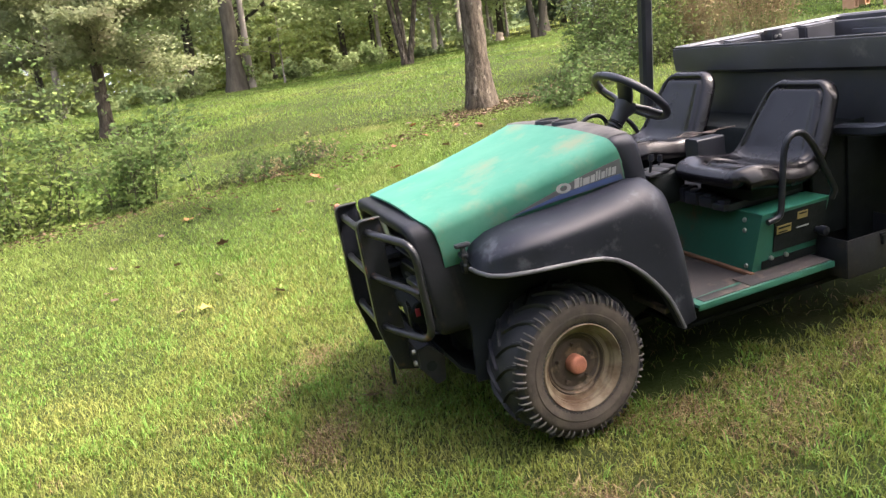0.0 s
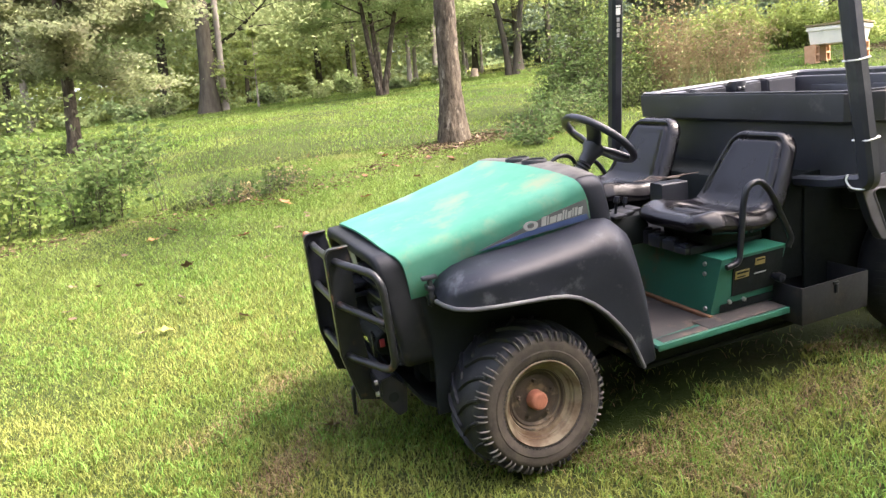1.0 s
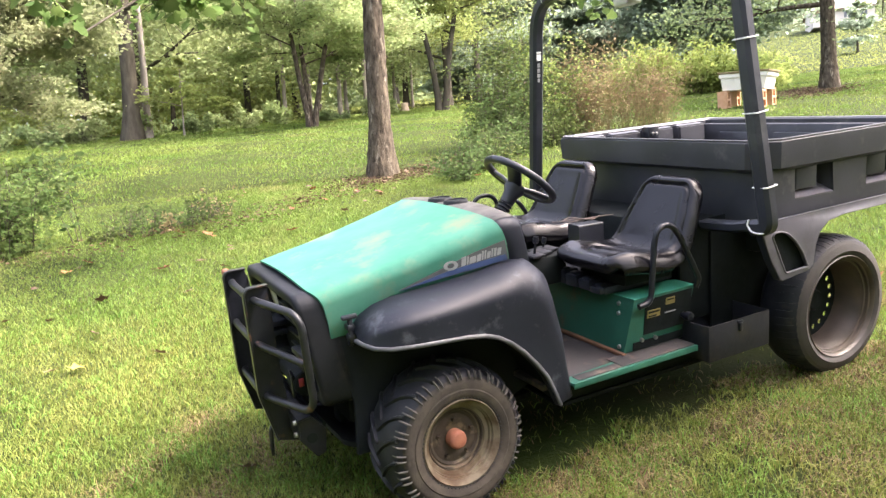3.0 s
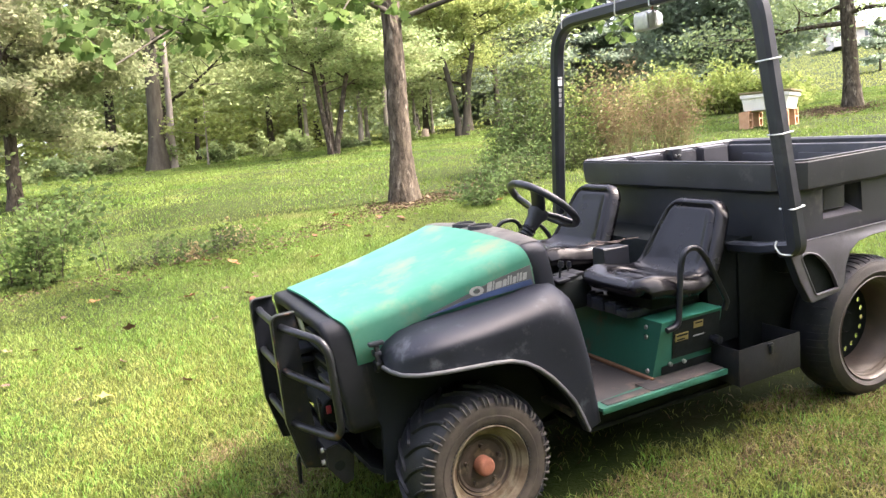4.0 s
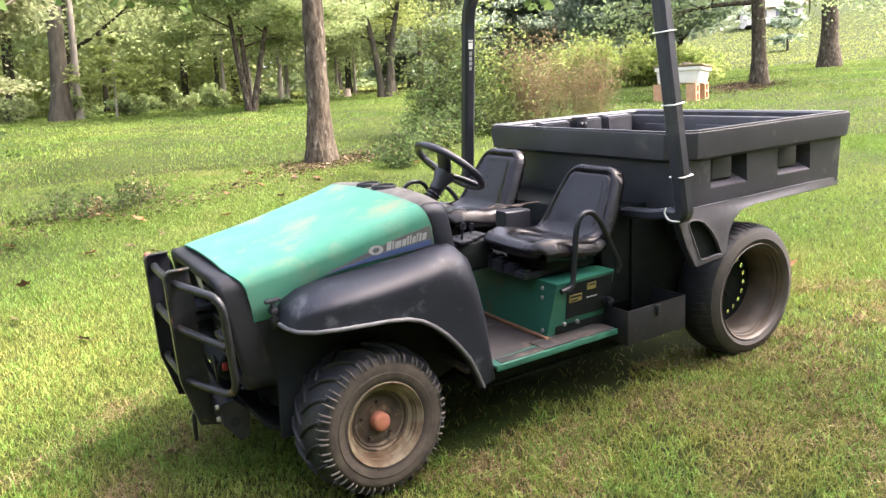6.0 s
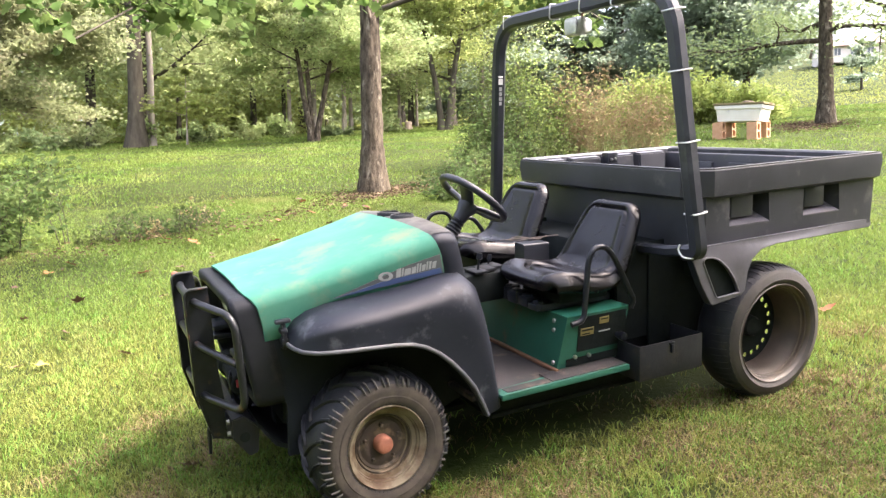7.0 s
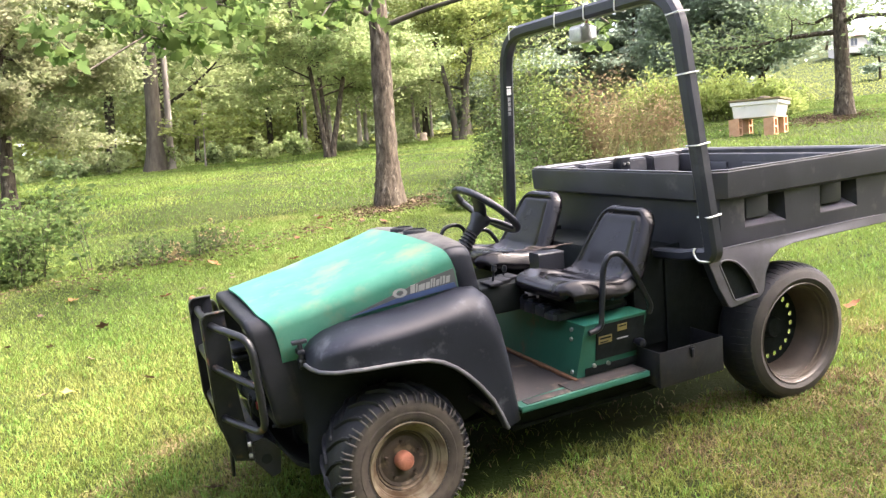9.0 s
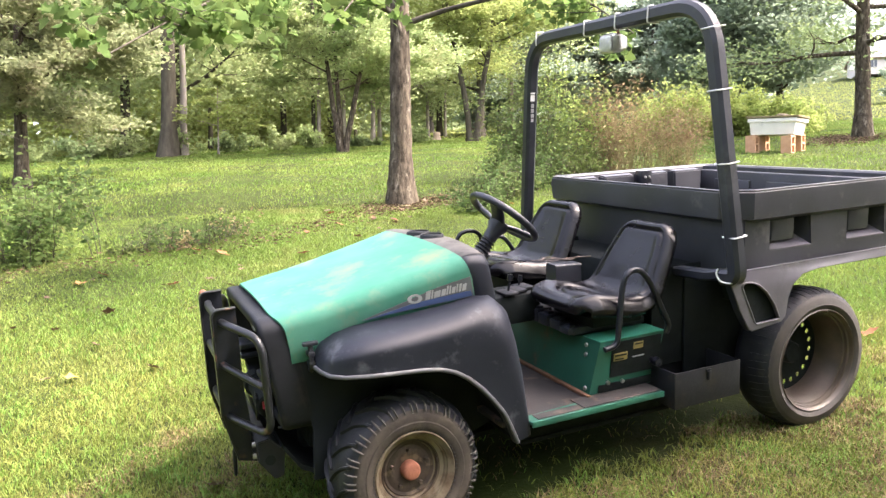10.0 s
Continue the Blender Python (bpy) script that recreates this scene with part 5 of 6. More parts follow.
def roll_bar():
    n0, n1 = Vector((1.384, -0.232, 0.86)), Vector((1.352, -0.085, 1.945))
    f0, f1 = Vector((n0.x, 2 * YC - n0.y, n0.z)), Vector((n1.x, 2 * YC - n1.y, n1.z))
    bm = bmesh.new()
    path = rounded([(1.372, -0.165, 0.842), (1.377, -0.235, 0.848), n1, f1, (1.377, 2 * YC + 0.235, 0.848), (1.372, 2 * YC + 0.165, 0.842)], 0.19, 8)
    tube(bm, path, 0, flat=(0.066, 0.066, (1, 0, 0)))
    foot = bmesh.new()
    tube(foot, [(1.362, y_, z_) for y_, z_ in ((0.088, 0.826), (0.082, 0.828), (0.06, 0.829), (-0.09, 0.838), (-0.13, 0.846), (-0.16, 0.852))], 0, flat=(0.058, 0.046, (0, 0, 1)))
    bar = part("roll_bar", bm, M_PLASTIC, veh, "padded black roll bar bound with white cable ties", smooth=35)

    mirrored(part("foot_pad", foot, M_PLASTIC, bar, "short black pad on the foot of the bar"), YC)

    def tie(p, d):
        b = bmesh.new()
        d = d.normalized()
        up = Vector((1, 0, 0))
        side_ = d.cross(up).normalized()
        pts = [p + side_ * a * 0.0355 + up * c * 0.0355 + d * s for a, c, s in ((-1, -1, -0.006), (1, -1, 0.0), (1, 1, 0.006), (-1, 1, 0.0), (-1, -1, -0.006))]
        tube(b, rounded(pts, 0.012, 3), 0.0035, 6)
        part("cable_tie", b, M_TIE, bar, "white plastic cable tie")
    d = n1 - n0
    for z in (1.015, 1.31, 1.60, 1.845):
        tie(n0 + d * ((z - n0.z) / d.z), d)
    for s in (0.25, 0.42, 0.60, 0.93):
        tie(n1 + (f1 - n1) * s, f1 - n1)
    b = bmesh.new()
    tube(b, rounded([(1.322, -0.184, 0.884), (1.318, -0.176, 0.864), (1.322, -0.196, 0.832), (1.345, -0.225, 0.826), (1.372, -0.245, 0.836)], 0.015), 0.004, 6)
    part("cable_tie", b, M_TIE, bar, "white plastic cable tie")
    # label on the far post
    df = f1 - f0
    for k, (za, zb, w) in enumerate(((1.655, 1.664, 0.030), (1.616, 1.650, 0.028), (1.580, 1.602, 0.018), (1.552, 1.574, 0.018), (1.526, 1.546, 0.020), (1.500, 1.520, 0.016))):
        ca, cb = f0 + df * ((za - f0.z) / df.z), f0 + df * ((zb - f0.z) / df.z)
        q2 = []
        for cen, s in ((ca, 1), (cb, -1)):
            q2 += [cen + Vector((-0.010 - 0.5 * w * s, -0.0345, 0)), cen + Vector((-0.010 + 0.5 * w * s, -0.0345, 0))]
        b = bmesh.new()
        ring_faces(b, [q2, [p + Vector((0, -0.0015, 0)) for p in q2]])
        part("label_bar", b, M_WHITE if k < 2 else M_LETTER, bar, "white label strip")
    # small work lamp hung under the top
    b = bmesh.new()
    ring_faces(b, [rect_ring(x, 0.475 - h, 0.475 + h, 1.845 - v, 1.845 + v, 0.012) for x, h, v in ((1.27, 0.05, 0.036), (1.28, 0.058, 0.042), (1.31, 0.058, 0.042), (1.36, 0.04, 0.03), (1.375, 0.02, 0.015))])
    wl_ = part("work_lamp", b, M_CHROME, bar, "small silver work lamp")
    b = bmesh.new()
    ring_faces(b, [rect_ring(1.266, 0.429, 0.521, 1.812, 1.878, 0.012), rect_ring(1.262, 0.435, 0.515, 1.818, 1.872, 0.012)])
    part("lens", b, M_LENS, wl_)
    b = bmesh.new()
    tube(b, [(1.345, 0.48, 1.955), (1.335, 0.475, 1.86)], 0.006, 8)
    part("bracket", b, M_RUST, wl_)


hood()
latch()
front_end()
fender()
wheel_front(pose(0.020, -0.030, 0.247, -4, 0, 2))
wheel_front(pose(0.020, 2 * YC + 0.030, 0.247, 4, 0, 182))
cab()
chassis()
dump_bed()
roll_bar()
rw = wheel_rear()
rw.matrix_basis = pose(1.980, -0.150, 0.369)
copy_thing(rw, pose(1.980, 2 * YC + 0.150, 0.369, 0, 0, 180))
veh.matrix_basis = TILT

# ---- plants ----
def leaf_cards(name, centres, size, material, parent, rng, flat=0.5, droop=0.0, aspect=0.55, fine=False):
    """Many single leaves: each a folded diamond, or a folded pointed oval near by, with its own turn. flat 1 lays them level."""
    n = len(centres)
    d = rng.normal(size=(n, 3))
    d[:, 2] = d[:, 2] * (1 - flat) - droop
    d /= np.linalg.norm(d, axis=1)[:, None]
    u = rng.normal(size=(n, 3))
    u[:, 2] *= (1 - flat)
    s = np.cross(d, u)
    s[:, 2] *= (1 - 0.6 * flat)
    s /= np.linalg.norm(s, axis=1)[:, None] + 1e-9
    nrm = np.cross(d, s)
    L = (size * rng.uniform(0.6, 1.3, n))[:, None]
    W = L * aspect
    c = centres
    if fine:
        e = nrm * L
        p = np.stack([c - d * L * 0.5, c - d * L * 0.18 + s * W * 0.46 + e * 0.10, c + d * L * 0.16 + s * W * 0.38 + e * 0.06, c + d * L * 0.5 - e * 0.10,
                      c + d * L * 0.16 - s * W * 0.38 + e * 0.06, c - d * L * 0.18 - s * W * 0.46 + e * 0.10], 1)
        k = np.arange(n)[:, None] * 6
        return fast_mesh(name, p.reshape(-1, 3), np.concatenate([k + [0, 1, 5], k + [1, 2, 5], k + [2, 4, 5], k + [2, 3, 4]]).reshape(-1, 3), material, parent)
    p = np.stack([c - d * L * 0.5, c + s * W * 0.5 + nrm * L * 0.08, c + d * L * 0.5, c - s * W * 0.5 + nrm * L * 0.08], 1)
    k = np.arange(n)[:, None] * 4
    return fast_mesh(name, p.reshape(-1, 3), np.concatenate([k + [0, 1, 2], k + [0, 2, 3]]).reshape(-1, 3), material, parent)


def branch(rng, start, d, length, r, bend=0.25, lift=0.0, steps=6):
    pts, p, v = [Vector(start)], Vector(start), Vector(d).normalized()
    for _ in range(steps):
        v = (v + Vector(rng.normal(size=3)) * bend / steps + Vector((0, 0, lift / steps))).normalized()
        p = p + v * (length / steps)
        pts.append(p.copy())
    return pts, [r * (1 - 0.8 * k / steps) for k in range(steps + 1)]


def tree(x, y, h, r, label, bark, leaf, name="tree", seed=1, first=0.3, spread=0.5, limbs=9, leaves=9000, size=0.12, flat=0.4, stems=1, lean=(0, 0), layer=0.35,
         up=0.35, category="tree", clump=0.9, fork=0.0, group="", sides=14, turn=None):
    """A tapered trunk with root flare, limbs with side branches, and a crown of single leaves in clumps round the twigs."""
    rng = np.random.default_rng(seed)
    z0 = float(ground_z(x, y))
    ob = new(name)
    ob.location = (x, y, z0)
    tagged(ob, label, category, group)
    tips, limb_bm = [], bmesh.new()
    for s in range(stems):
        a0 = 2 * math.pi * s / max(1, stems) + (rng.uniform(0, 6) if turn is None else turn)
        off = Vector((math.cos(a0), math.sin(a0), 0)) * (0.6 * r if stems > 1 else 0)
        out = Vector((math.cos(a0), math.sin(a0), 0)) * (fork if stems > 1 else 0)
        bm = bmesh.new()
        pts, rs, N = [], [], 14
        for k in range(N + 1):
            f = k / N
            wob = Vector((noise.noise((f * 3, seed, s)), noise.noise((f * 3 + 9, seed, s)), 0)) * 0.35 * r * 4 * f * (1 - 0.3 * f)
            pts.append(off + out * (f ** 1.2 * h * 0.5) + Vector((lean[0] * f * h, lean[1] * f * h, f * h * 0.92 - 0.08)) + wob)
            rs.append(r * ((1 - 0.72 * f) + 0.5 * math.exp(-f * h / 0.22)) * (0.75 if stems > 1 else 1))
        fine, fr = [], []
        for a, b, ra, rb in zip(pts, pts[1:], rs, rs[1:]):
            m_ = 24 if sides > 20 and a.z < 4.2 else 4
            for j in range(m_):
                fine.append(a.lerp(b, j / m_))
                fr.append(ra + (rb - ra) * j / m_)
        tube(bm, fine, fr, sides)
        for v in bm.verts:
            k = 1 + 0.07 * noise.noise((v.co.x * 9, v.co.y * 9, v.co.z * 2 + seed)) + (0.10 * math.sin(5 * math.atan2(v.co.y, v.co.x) + seed) * math.exp(-max(0, v.co.z) / 0.15))
            cx = pts[min(N, max(0, int((v.co.z + 0.08) / (h * 0.92) * N)))]
            if sides > 20:
                k += 0.10 * noise.noise((v.co.x * 26, v.co.y * 26, v.co.z * 3.5)) + 0.05 * noise.noise((v.co.x * 60, v.co.y * 60, v.co.z * 12))
            v.co.x, v.co.y = cx.x + (v.co.x - cx.x) * k, cx.y + (v.co.y - cx.y) * k
        part("trunk", bm, bark, ob, smooth=80)
        for k in range(limbs):
            f = first + (0.97 - first) * (k + rng.uniform(0, 0.8)) / limbs
            i = min(N - 1, int(f * N))
            p = pts[i].lerp(pts[i + 1], f * N - i)
            a = k * 2.4 + rng.uniform(-0.5, 0.5) + seed
            d = Vector((math.cos(a), math.sin(a), up + rng.uniform(-0.12, 0.25) + 0.6 * max(0, f - 0.7)))
            ln = h * spread * (1.05 - 0.75 * max(0.0, (f - first) / (1 - first)) ** 1.5) * rng.uniform(0.75, 1.1)
            bp, br = branch(rng, p, d, ln, max(0.02, rs[i] * 0.42), 0.7, layer * 0.3)
            tube(limb_bm, bp, br, 6, cap=False)
            for j in range(2, len(bp)):
                tips.append((bp[j], ln * 0.16))
                for q in range(2):
                    d2 = (bp[j] - bp[j - 1]).normalized() + Vector((rng.normal() * 0.8, rng.normal() * 0.8, rng.normal() * 0.25))
                    sp, sr = branch(rng, bp[j], d2, ln * rng.uniform(0.25, 0.45), br[j] * 0.6, 0.5, 0.05, 3)
                    tube(limb_bm, sp, sr, 4, cap=False)
                    tips += [(sp[2], ln * 0.14), (sp[3], ln * 0.14)]
    part("limb", limb_bm, bark, ob, smooth=80)
    if leaves:
        T = np.array([tuple(t) for t, _ in tips])
        W = np.array([w for _, w in tips])
        i = rng.integers(0, len(T), leaves)
        g = rng.normal(size=(leaves, 3)) * (W[i] * clump)[:, None] * np.array([1, 1, layer])
        leaf_cards("crown", T[i] + g, size, leaf, ob, rng, flat)
    return ob


def shrub(x, y, h, w, leaf, label, seed, leaves=2500, size=0.07, name="shrub", stems=9, flat=0.3, dry=None, category="shrub", group="", low=2, fine=False, thick=0.010):
    """Thin arching stems from one foot, each with leaves along its upper part."""
    rng = np.random.default_rng(seed)
    ob = new(name)
    ob.location = (x, y, float(ground_z(x, y)))
    tagged(ob, label, category, group)
    bm = bmesh.new()
    pts_all = []
    for k in range(stems):
        a = rng.uniform(0, 2 * math.pi)
        s = Vector((math.cos(a), math.sin(a), 0)) * w * 0.25 * rng.uniform(0, 1)
        d = Vector((math.cos(a) * rng.uniform(0.1, 0.9) * w / h, math.sin(a) * rng.uniform(0.1, 0.9) * w / h, 1))
        pts, rs = branch(rng, s, d, h * rng.uniform(0.65, 1.1), thick, 0.6, -0.25, 7)
        tube(bm, pts, [q * (0.6 + 0.3 * h) for q in rs], 5, cap=False)
        for j in range(low, 8):
            pts_all.append((tuple(pts[j]), 0.10 + 0.07 * h))
            if j > low:
                d2 = Vector(rng.normal(size=3)) + Vector((0, 0, 0.5))
                sp, sr = branch(rng, pts[j], d2, h * 0.28 * rng.uniform(0.5, 1), 0.004, 0.4, 0, 3)
                tube(bm, sp, sr, 4, cap=False)
                pts_all += [(tuple(sp[2]), 0.09 * h + 0.03), (tuple(sp[3]), 0.09 * h + 0.03)]
    part("stem", bm, dry or M_BARKD, ob, smooth=80)
    T = np.array([p for p, _ in pts_all])
    W = np.array([q for _, q in pts_all])
    i = rng.integers(0, len(T), leaves)
    c = T[i] + rng.normal(size=(leaves, 3)) * (W[i] * 0.7)[:, None]
    c[:, 2] = np.maximum(c[:, 2], 0.04)
    leaf_cards("foliage", c, size, leaf, ob, rng, flat, 0.25 if fine else 0.0, aspect=0.46 if fine else 0.55, fine=fine)
    return ob


# the lone trunk on the lawn, whose low boughs hang into view
maple = tree(3.33, 8.50, 13.0, 0.185, "tall maple trunk with grey-brown bark on the lawn", M_BARK, M_MAPLE, seed=3, first=0.46, spread=0.22, limbs=12, leaves=1400, size=0.16, flat=0.45, up=0.25, layer=0.5, sides=36)


def bough(points, r, n, reach, seed):
    """A low bough of the maple with side twigs and single five-lobed leaves that hang from them."""
    rng = np.random.default_rng(seed)
    bm = bmesh.new()
    pts = rounded(points, 0.7, 5)
    tube(bm, pts, [r * (1 - 0.85 * k / (len(pts) - 1)) for k in range(len(pts))], 8)
    foot = []
    for k in range(22):
        f = 0.58 + 0.42 * k / 21
        p = pts[min(len(pts) - 1, int(f * (len(pts) - 1)))]
        sp, sr = branch(rng, p, (rng.normal(), rng.normal(), rng.normal() * 0.35 - 0.12), reach * rng.uniform(0.5, 1.1), 0.008, 0.5, -0.25, 5)
        tube(bm, sp, sr, 5)
        foot += [tuple(q) for q in sp[1:]]
    ob = part("bough", bm, M_BARKD, maple, "low bough hanging over the lawn", smooth=80)
    foot = np.array(foot)
    c = foot[rng.integers(0, len(foot), n)] + rng.normal(size=(n, 3)) * 0.07
    ang = np.radians([-90, -62, -35, -10, 22, 48, 90, 132, 158, 190, 215, 242])
    rad = np.array([0.30, 0.50, 0.34, 0.62, 0.36, 0.50, 0.72, 0.50, 0.36, 0.62, 0.34, 0.50])
    L = rng.uniform(0.08, 0.14, n)
    d = rng.normal(size=(n, 3)) * np.array([1, 1, 0.3]) + np.array([0, 0, -0.55])
    d /= np.linalg.norm(d, axis=1)[:, None]
    u = np.cross(d, rng.normal(size=(n, 3)))
    u /= np.linalg.norm(u, axis=1)[:, None]
    w = np.cross(d, u)
    rim = c[:, None] + (np.sin(ang) * rad)[None, :, None] * d[:, None] * L[:, None, None] + (np.cos(ang) * rad)[None, :, None] * u[:, None] * L[:, None, None] + w[:, None] * (0.12 * L)[:, None, None] * (rad ** 2)[None, :, None] * 2
    v = np.concatenate([c[:, None], rim], 1)
    k = np.arange(n)[:, None] * 13
    tri = np.concatenate([k + [0, 1 + j, 1 + (j + 1) % 12] for j in range(12)])
    tagged(fast_mesh("leaf_spray", v.reshape(-1, 3), tri, M_MAPLE, ob), "broad green five-lobed leaves", kind="stuff")


bough([(0, 0, 3.0), (-1.3, -1.2, 3.0), (-2.5, -2.8, 2.35), (-3.4, -3.8, 1.8), (-4.3, -4.7, 1.0)], 0.05, 620, 0.8, 51)
bough([(0, 0, 3.3), (-0.9, -1.8, 3.1), (-1.5, -2.8, 2.5), (-2.2, -3.9, 1.7)], 0.045, 330, 0.6, 52)
bough([(0, 0, 2.85), (0.55, -0.4, 3.05), (1.3, -2.2, 3.0), (1.2, -3.3, 2.5), (1.0, -4.5, 1.75)], 0.05, 300, 0.7, 53)
bough([(0, 0, 3.6), (-1.6, 0.6, 3.5), (-3.2, 0.4, 2.6)], 0.05, 160, 0.6, 54)
# dogwoods and oaks at the edge of the wood
tree(-2.62, 15.6, 7.0, 0.15, "dogwood with drooping bleached yellow-green foliage", M_BARK, M_LEAFDOG, name="dogwood", seed=11, first=0.25, spread=0.37, limbs=24, leaves=70000, size=0.115, flat=0.45, layer=0.17, up=0.04, clump=0.8)
tree(1.20, 26.5, 17.0, 0.31, "old dark oak trunk at the edge of the wood", M_BARKD, M_LEAF, name="oak", seed=12, first=0.26, spread=0.34, limbs=13, leaves=34000, size=0.16, flat=0.55, layer=0.3)
tree(6.55, 22.2, 6.6, 0.145, "dogwood with several leaning stems", M_BARK, M_LEAFDOG2, name="dogwood", seed=13, first=0.34, spread=0.44, limbs=9, leaves=60000, size=0.125, flat=0.7, stems=3, fork=0.46, clump=0.8, layer=0.17, up=0.10, turn=-0.58)
tree(13.0, 24.8, 8.5, 0.19, "twin-stemmed tree with yellow-green crown", M_BARKD, M_LEAFY, seed=14, first=0.36, spread=0.40, limbs=10, leaves=45000, size=0.14, flat=0.6, stems=2, clump=0.8, fork=0.30, layer=0.25, turn=-0.58)
tree(1.76, 26.9, 14.0, 0.14, "slender pale trunk beside the old oak", M_BARKP, M_LEAF, seed=18, first=0.4, spread=0.3, limbs=8, leaves=6000, size=0.2, flat=0.5)
# up the slope to the right
tree(17.8, 10.9, 13.0, 0.21, "shade tree with a grey trunk in a ring of mulch", M_BARK, M_LEAFD, seed=15, first=0.18, spread=0.29, limbs=26, leaves=30000, size=0.13, flat=0.5, layer=0.45, up=0.03)
tree(27.5, 14.6, 16.0, 0.34, "thick grey-brown trunk on the sunny slope", M_BARK, M_LEAF, seed=16, first=0.38, spread=0.36, limbs=10, leaves=9000, size=0.24, flat=0.45)

# an unseen tree, added to the right of the onlooker so that thin shade falls on the vehicle and the lawn beside it
tree(4.92, -3.0, 10.5, 0.20, "unseen tree added to cast thin shade on the vehicle", M_BARK, M_MAPLE, seed=31, first=0.70, spread=0.14, limbs=18, leaves=7200, size=0.19, flat=0.5, up=0.12, layer=0.5)

# ---- the wood and the far trees ----
rng_w = np.random.default_rng(77)
WOOD = []
for row, (ya, yb, n) in enumerate(((29.5, 33.0, 11), (35.0, 41.0, 13), (44.0, 54.0, 14))):
    for k in range(n):
        wx = -24 + (46 + 8 * row) * (k + rng_w.uniform(0.1, 0.9)) / n
        wy = rng_w.uniform(ya, yb) + 0.10 * abs(wx)
        if abs(wx / wy - 0.46) < 0.05 and row == 0:
            continue
        WOOD.append((wx, wy, row))
for k, (wx, wy, row) in enumerate(WOOD):
    tree(wx, wy, rng_w.uniform(12, 18), rng_w.uniform(0.10, 0.24), "slender woodland tree with a dark trunk", M_BARKD if k % 4 else M_BARKP, (M_WOODLEAF, M_LEAFY, M_WOODLEAF, M_LEAF)[k % 4], name="woodland_tree",
         seed=100 + k, first=0.16, spread=0.30, limbs=11, leaves=(12000, 4200, 2600)[row], size=(0.19, 0.26, 0.36)[row], flat=0.5, layer=0.5, clump=1.2, group="trees of the wood")
for k in range(8):
    wx, wy = 8.6 + 1.15 * k + rng_w.uniform(-0.3, 0.3), 32.0 + 0.45 * k + rng_w.uniform(-0.8, 0.8)
    tree(wx, wy, rng_w.uniform(11, 14), rng_w.uniform(0.08, 0.12), "slender pale trunk at the wood's edge", M_BARKP, M_LEAF, name="woodland_tree", seed=160 + k, first=0.35, spread=0.2, limbs=7, leaves=1800, size=0.26, flat=0.5, layer=0.4, group="trees of the wood")
for k in range(8):
    px, py = 21.5 + 1.95 * k + rng_w.uniform(-0.7, 0.7), 39.5 - 0.75 * k + rng_w.uniform(-2, 2)
    tree(px, py, rng_w.uniform(8.5, 13.0), 0.16, "blue-green pine behind the thicket", M_BARKD, M_PINE, name="pine", seed=200 + k, first=0.07, spread=0.32, limbs=24, leaves=20000, size=0.26, flat=0.7, layer=0.14, up=0.0, clump=1.0, group="pines behind the thicket")
for k, (px, py, ph) in enumerate(((28.8, 25.8, 12.0), (31.0, 24.9, 13.0))):
    tree(px, py, ph, 0.2, "broad grey-green shade tree on the slope", M_BARKD, M_PINE, seed=230 + k, first=0.10, spread=0.33, limbs=22, leaves=42000, size=0.28, flat=0.5, layer=0.4, clump=1.1, group="broad trees on the slope")
tree(44.3, 27.4, 3.6, 0.08, "small conifer standing alone on the field", M_BARKD, M_PINE, name="pine", seed=240, first=0.25, spread=0.36, limbs=16, leaves=4000, size=0.2, flat=0.6, layer=0.2, up=0.05)


def leaf_bank(label, path, depth, height, n, size, material, seed, base=0.0):
    """A bank of foliage too far to pick apart: clumps of leaves heaped along a line, with an uneven top."""
    rng = np.random.default_rng(seed)
    P = np.array(path, float)
    t = rng.uniform(0, len(P) - 1.001, n // 40)
    i = t.astype(int)
    c = P[i] + (P[i + 1] - P[i]) * (t - i)[:, None]
    c = c + rng.normal(size=c.shape) * depth
    top = height * (0.7 + 0.3 * np.sin(c[:, 0] * 0.9 + seed) * np.cos(c[:, 1] * 0.7))
    cz = base + rng.uniform(0, 1, len(c)) * (top - base)
    k = rng.integers(0, len(c), n)
    r = rng.normal(size=(n, 3)) * np.array([1.0, 1.0, 0.6])
    q = np.stack([c[k, 0], c[k, 1], ground_z(c[k, 0], c[k, 1]) + cz[k]], -1) + r
    q[:, 2] = np.maximum(q[:, 2], ground_z(q[:, 0], q[:, 1]) + 0.1)
    ob = leaf_cards("far_wood", q, size, material, None, rng, 0.4)
    tagged(ob, label, "wood", kind="stuff")


# far banks take lighter leaves: haze and sunlit gaps put into colour
leaf_bank("dense green wood far behind the lawn, lightened as if by haze", [(-50, 34), (-30, 44), (-12, 50), (6, 55), (18, 62), (34, 68)], 2.0, 15.0, 60000, 0.6, M_WOODLEAF, 1)
leaf_bank("undergrowth deep in the wood, in lighter green for sunlit gaps", [(-40, 32), (-22, 38), (-8, 40), (6, 41), (11, 43)], 1.6, 4.6, 30000, 0.34, M_LEAFY, 2)
leaf_bank("boughs of the wood's edge, lightened as if by haze", [(-6, 31), (2, 31.5), (9, 32.5), (14, 35), (20, 40)], 1.3, 9.0, 48000, 0.2, M_WOODLEAF, 4, 2.4)
# unseen bank, added to block low sky from the onlooker's side
leaf_bank("unseen bank of leaves added behind the onlooker to block sky", [(-13, 1), (-11, -7), (-3, -11), (7, -10.5), (12, -8)], 1.0, 10.0, 50000, 0.4, M_LEAFD, 5)
leaf_bank("wooded ridge on the skyline", [(34, 68), (46, 72), (60, 74), (76, 76)], 2.5, 7.0, 16000, 0.9, M_LEAFD, 3)

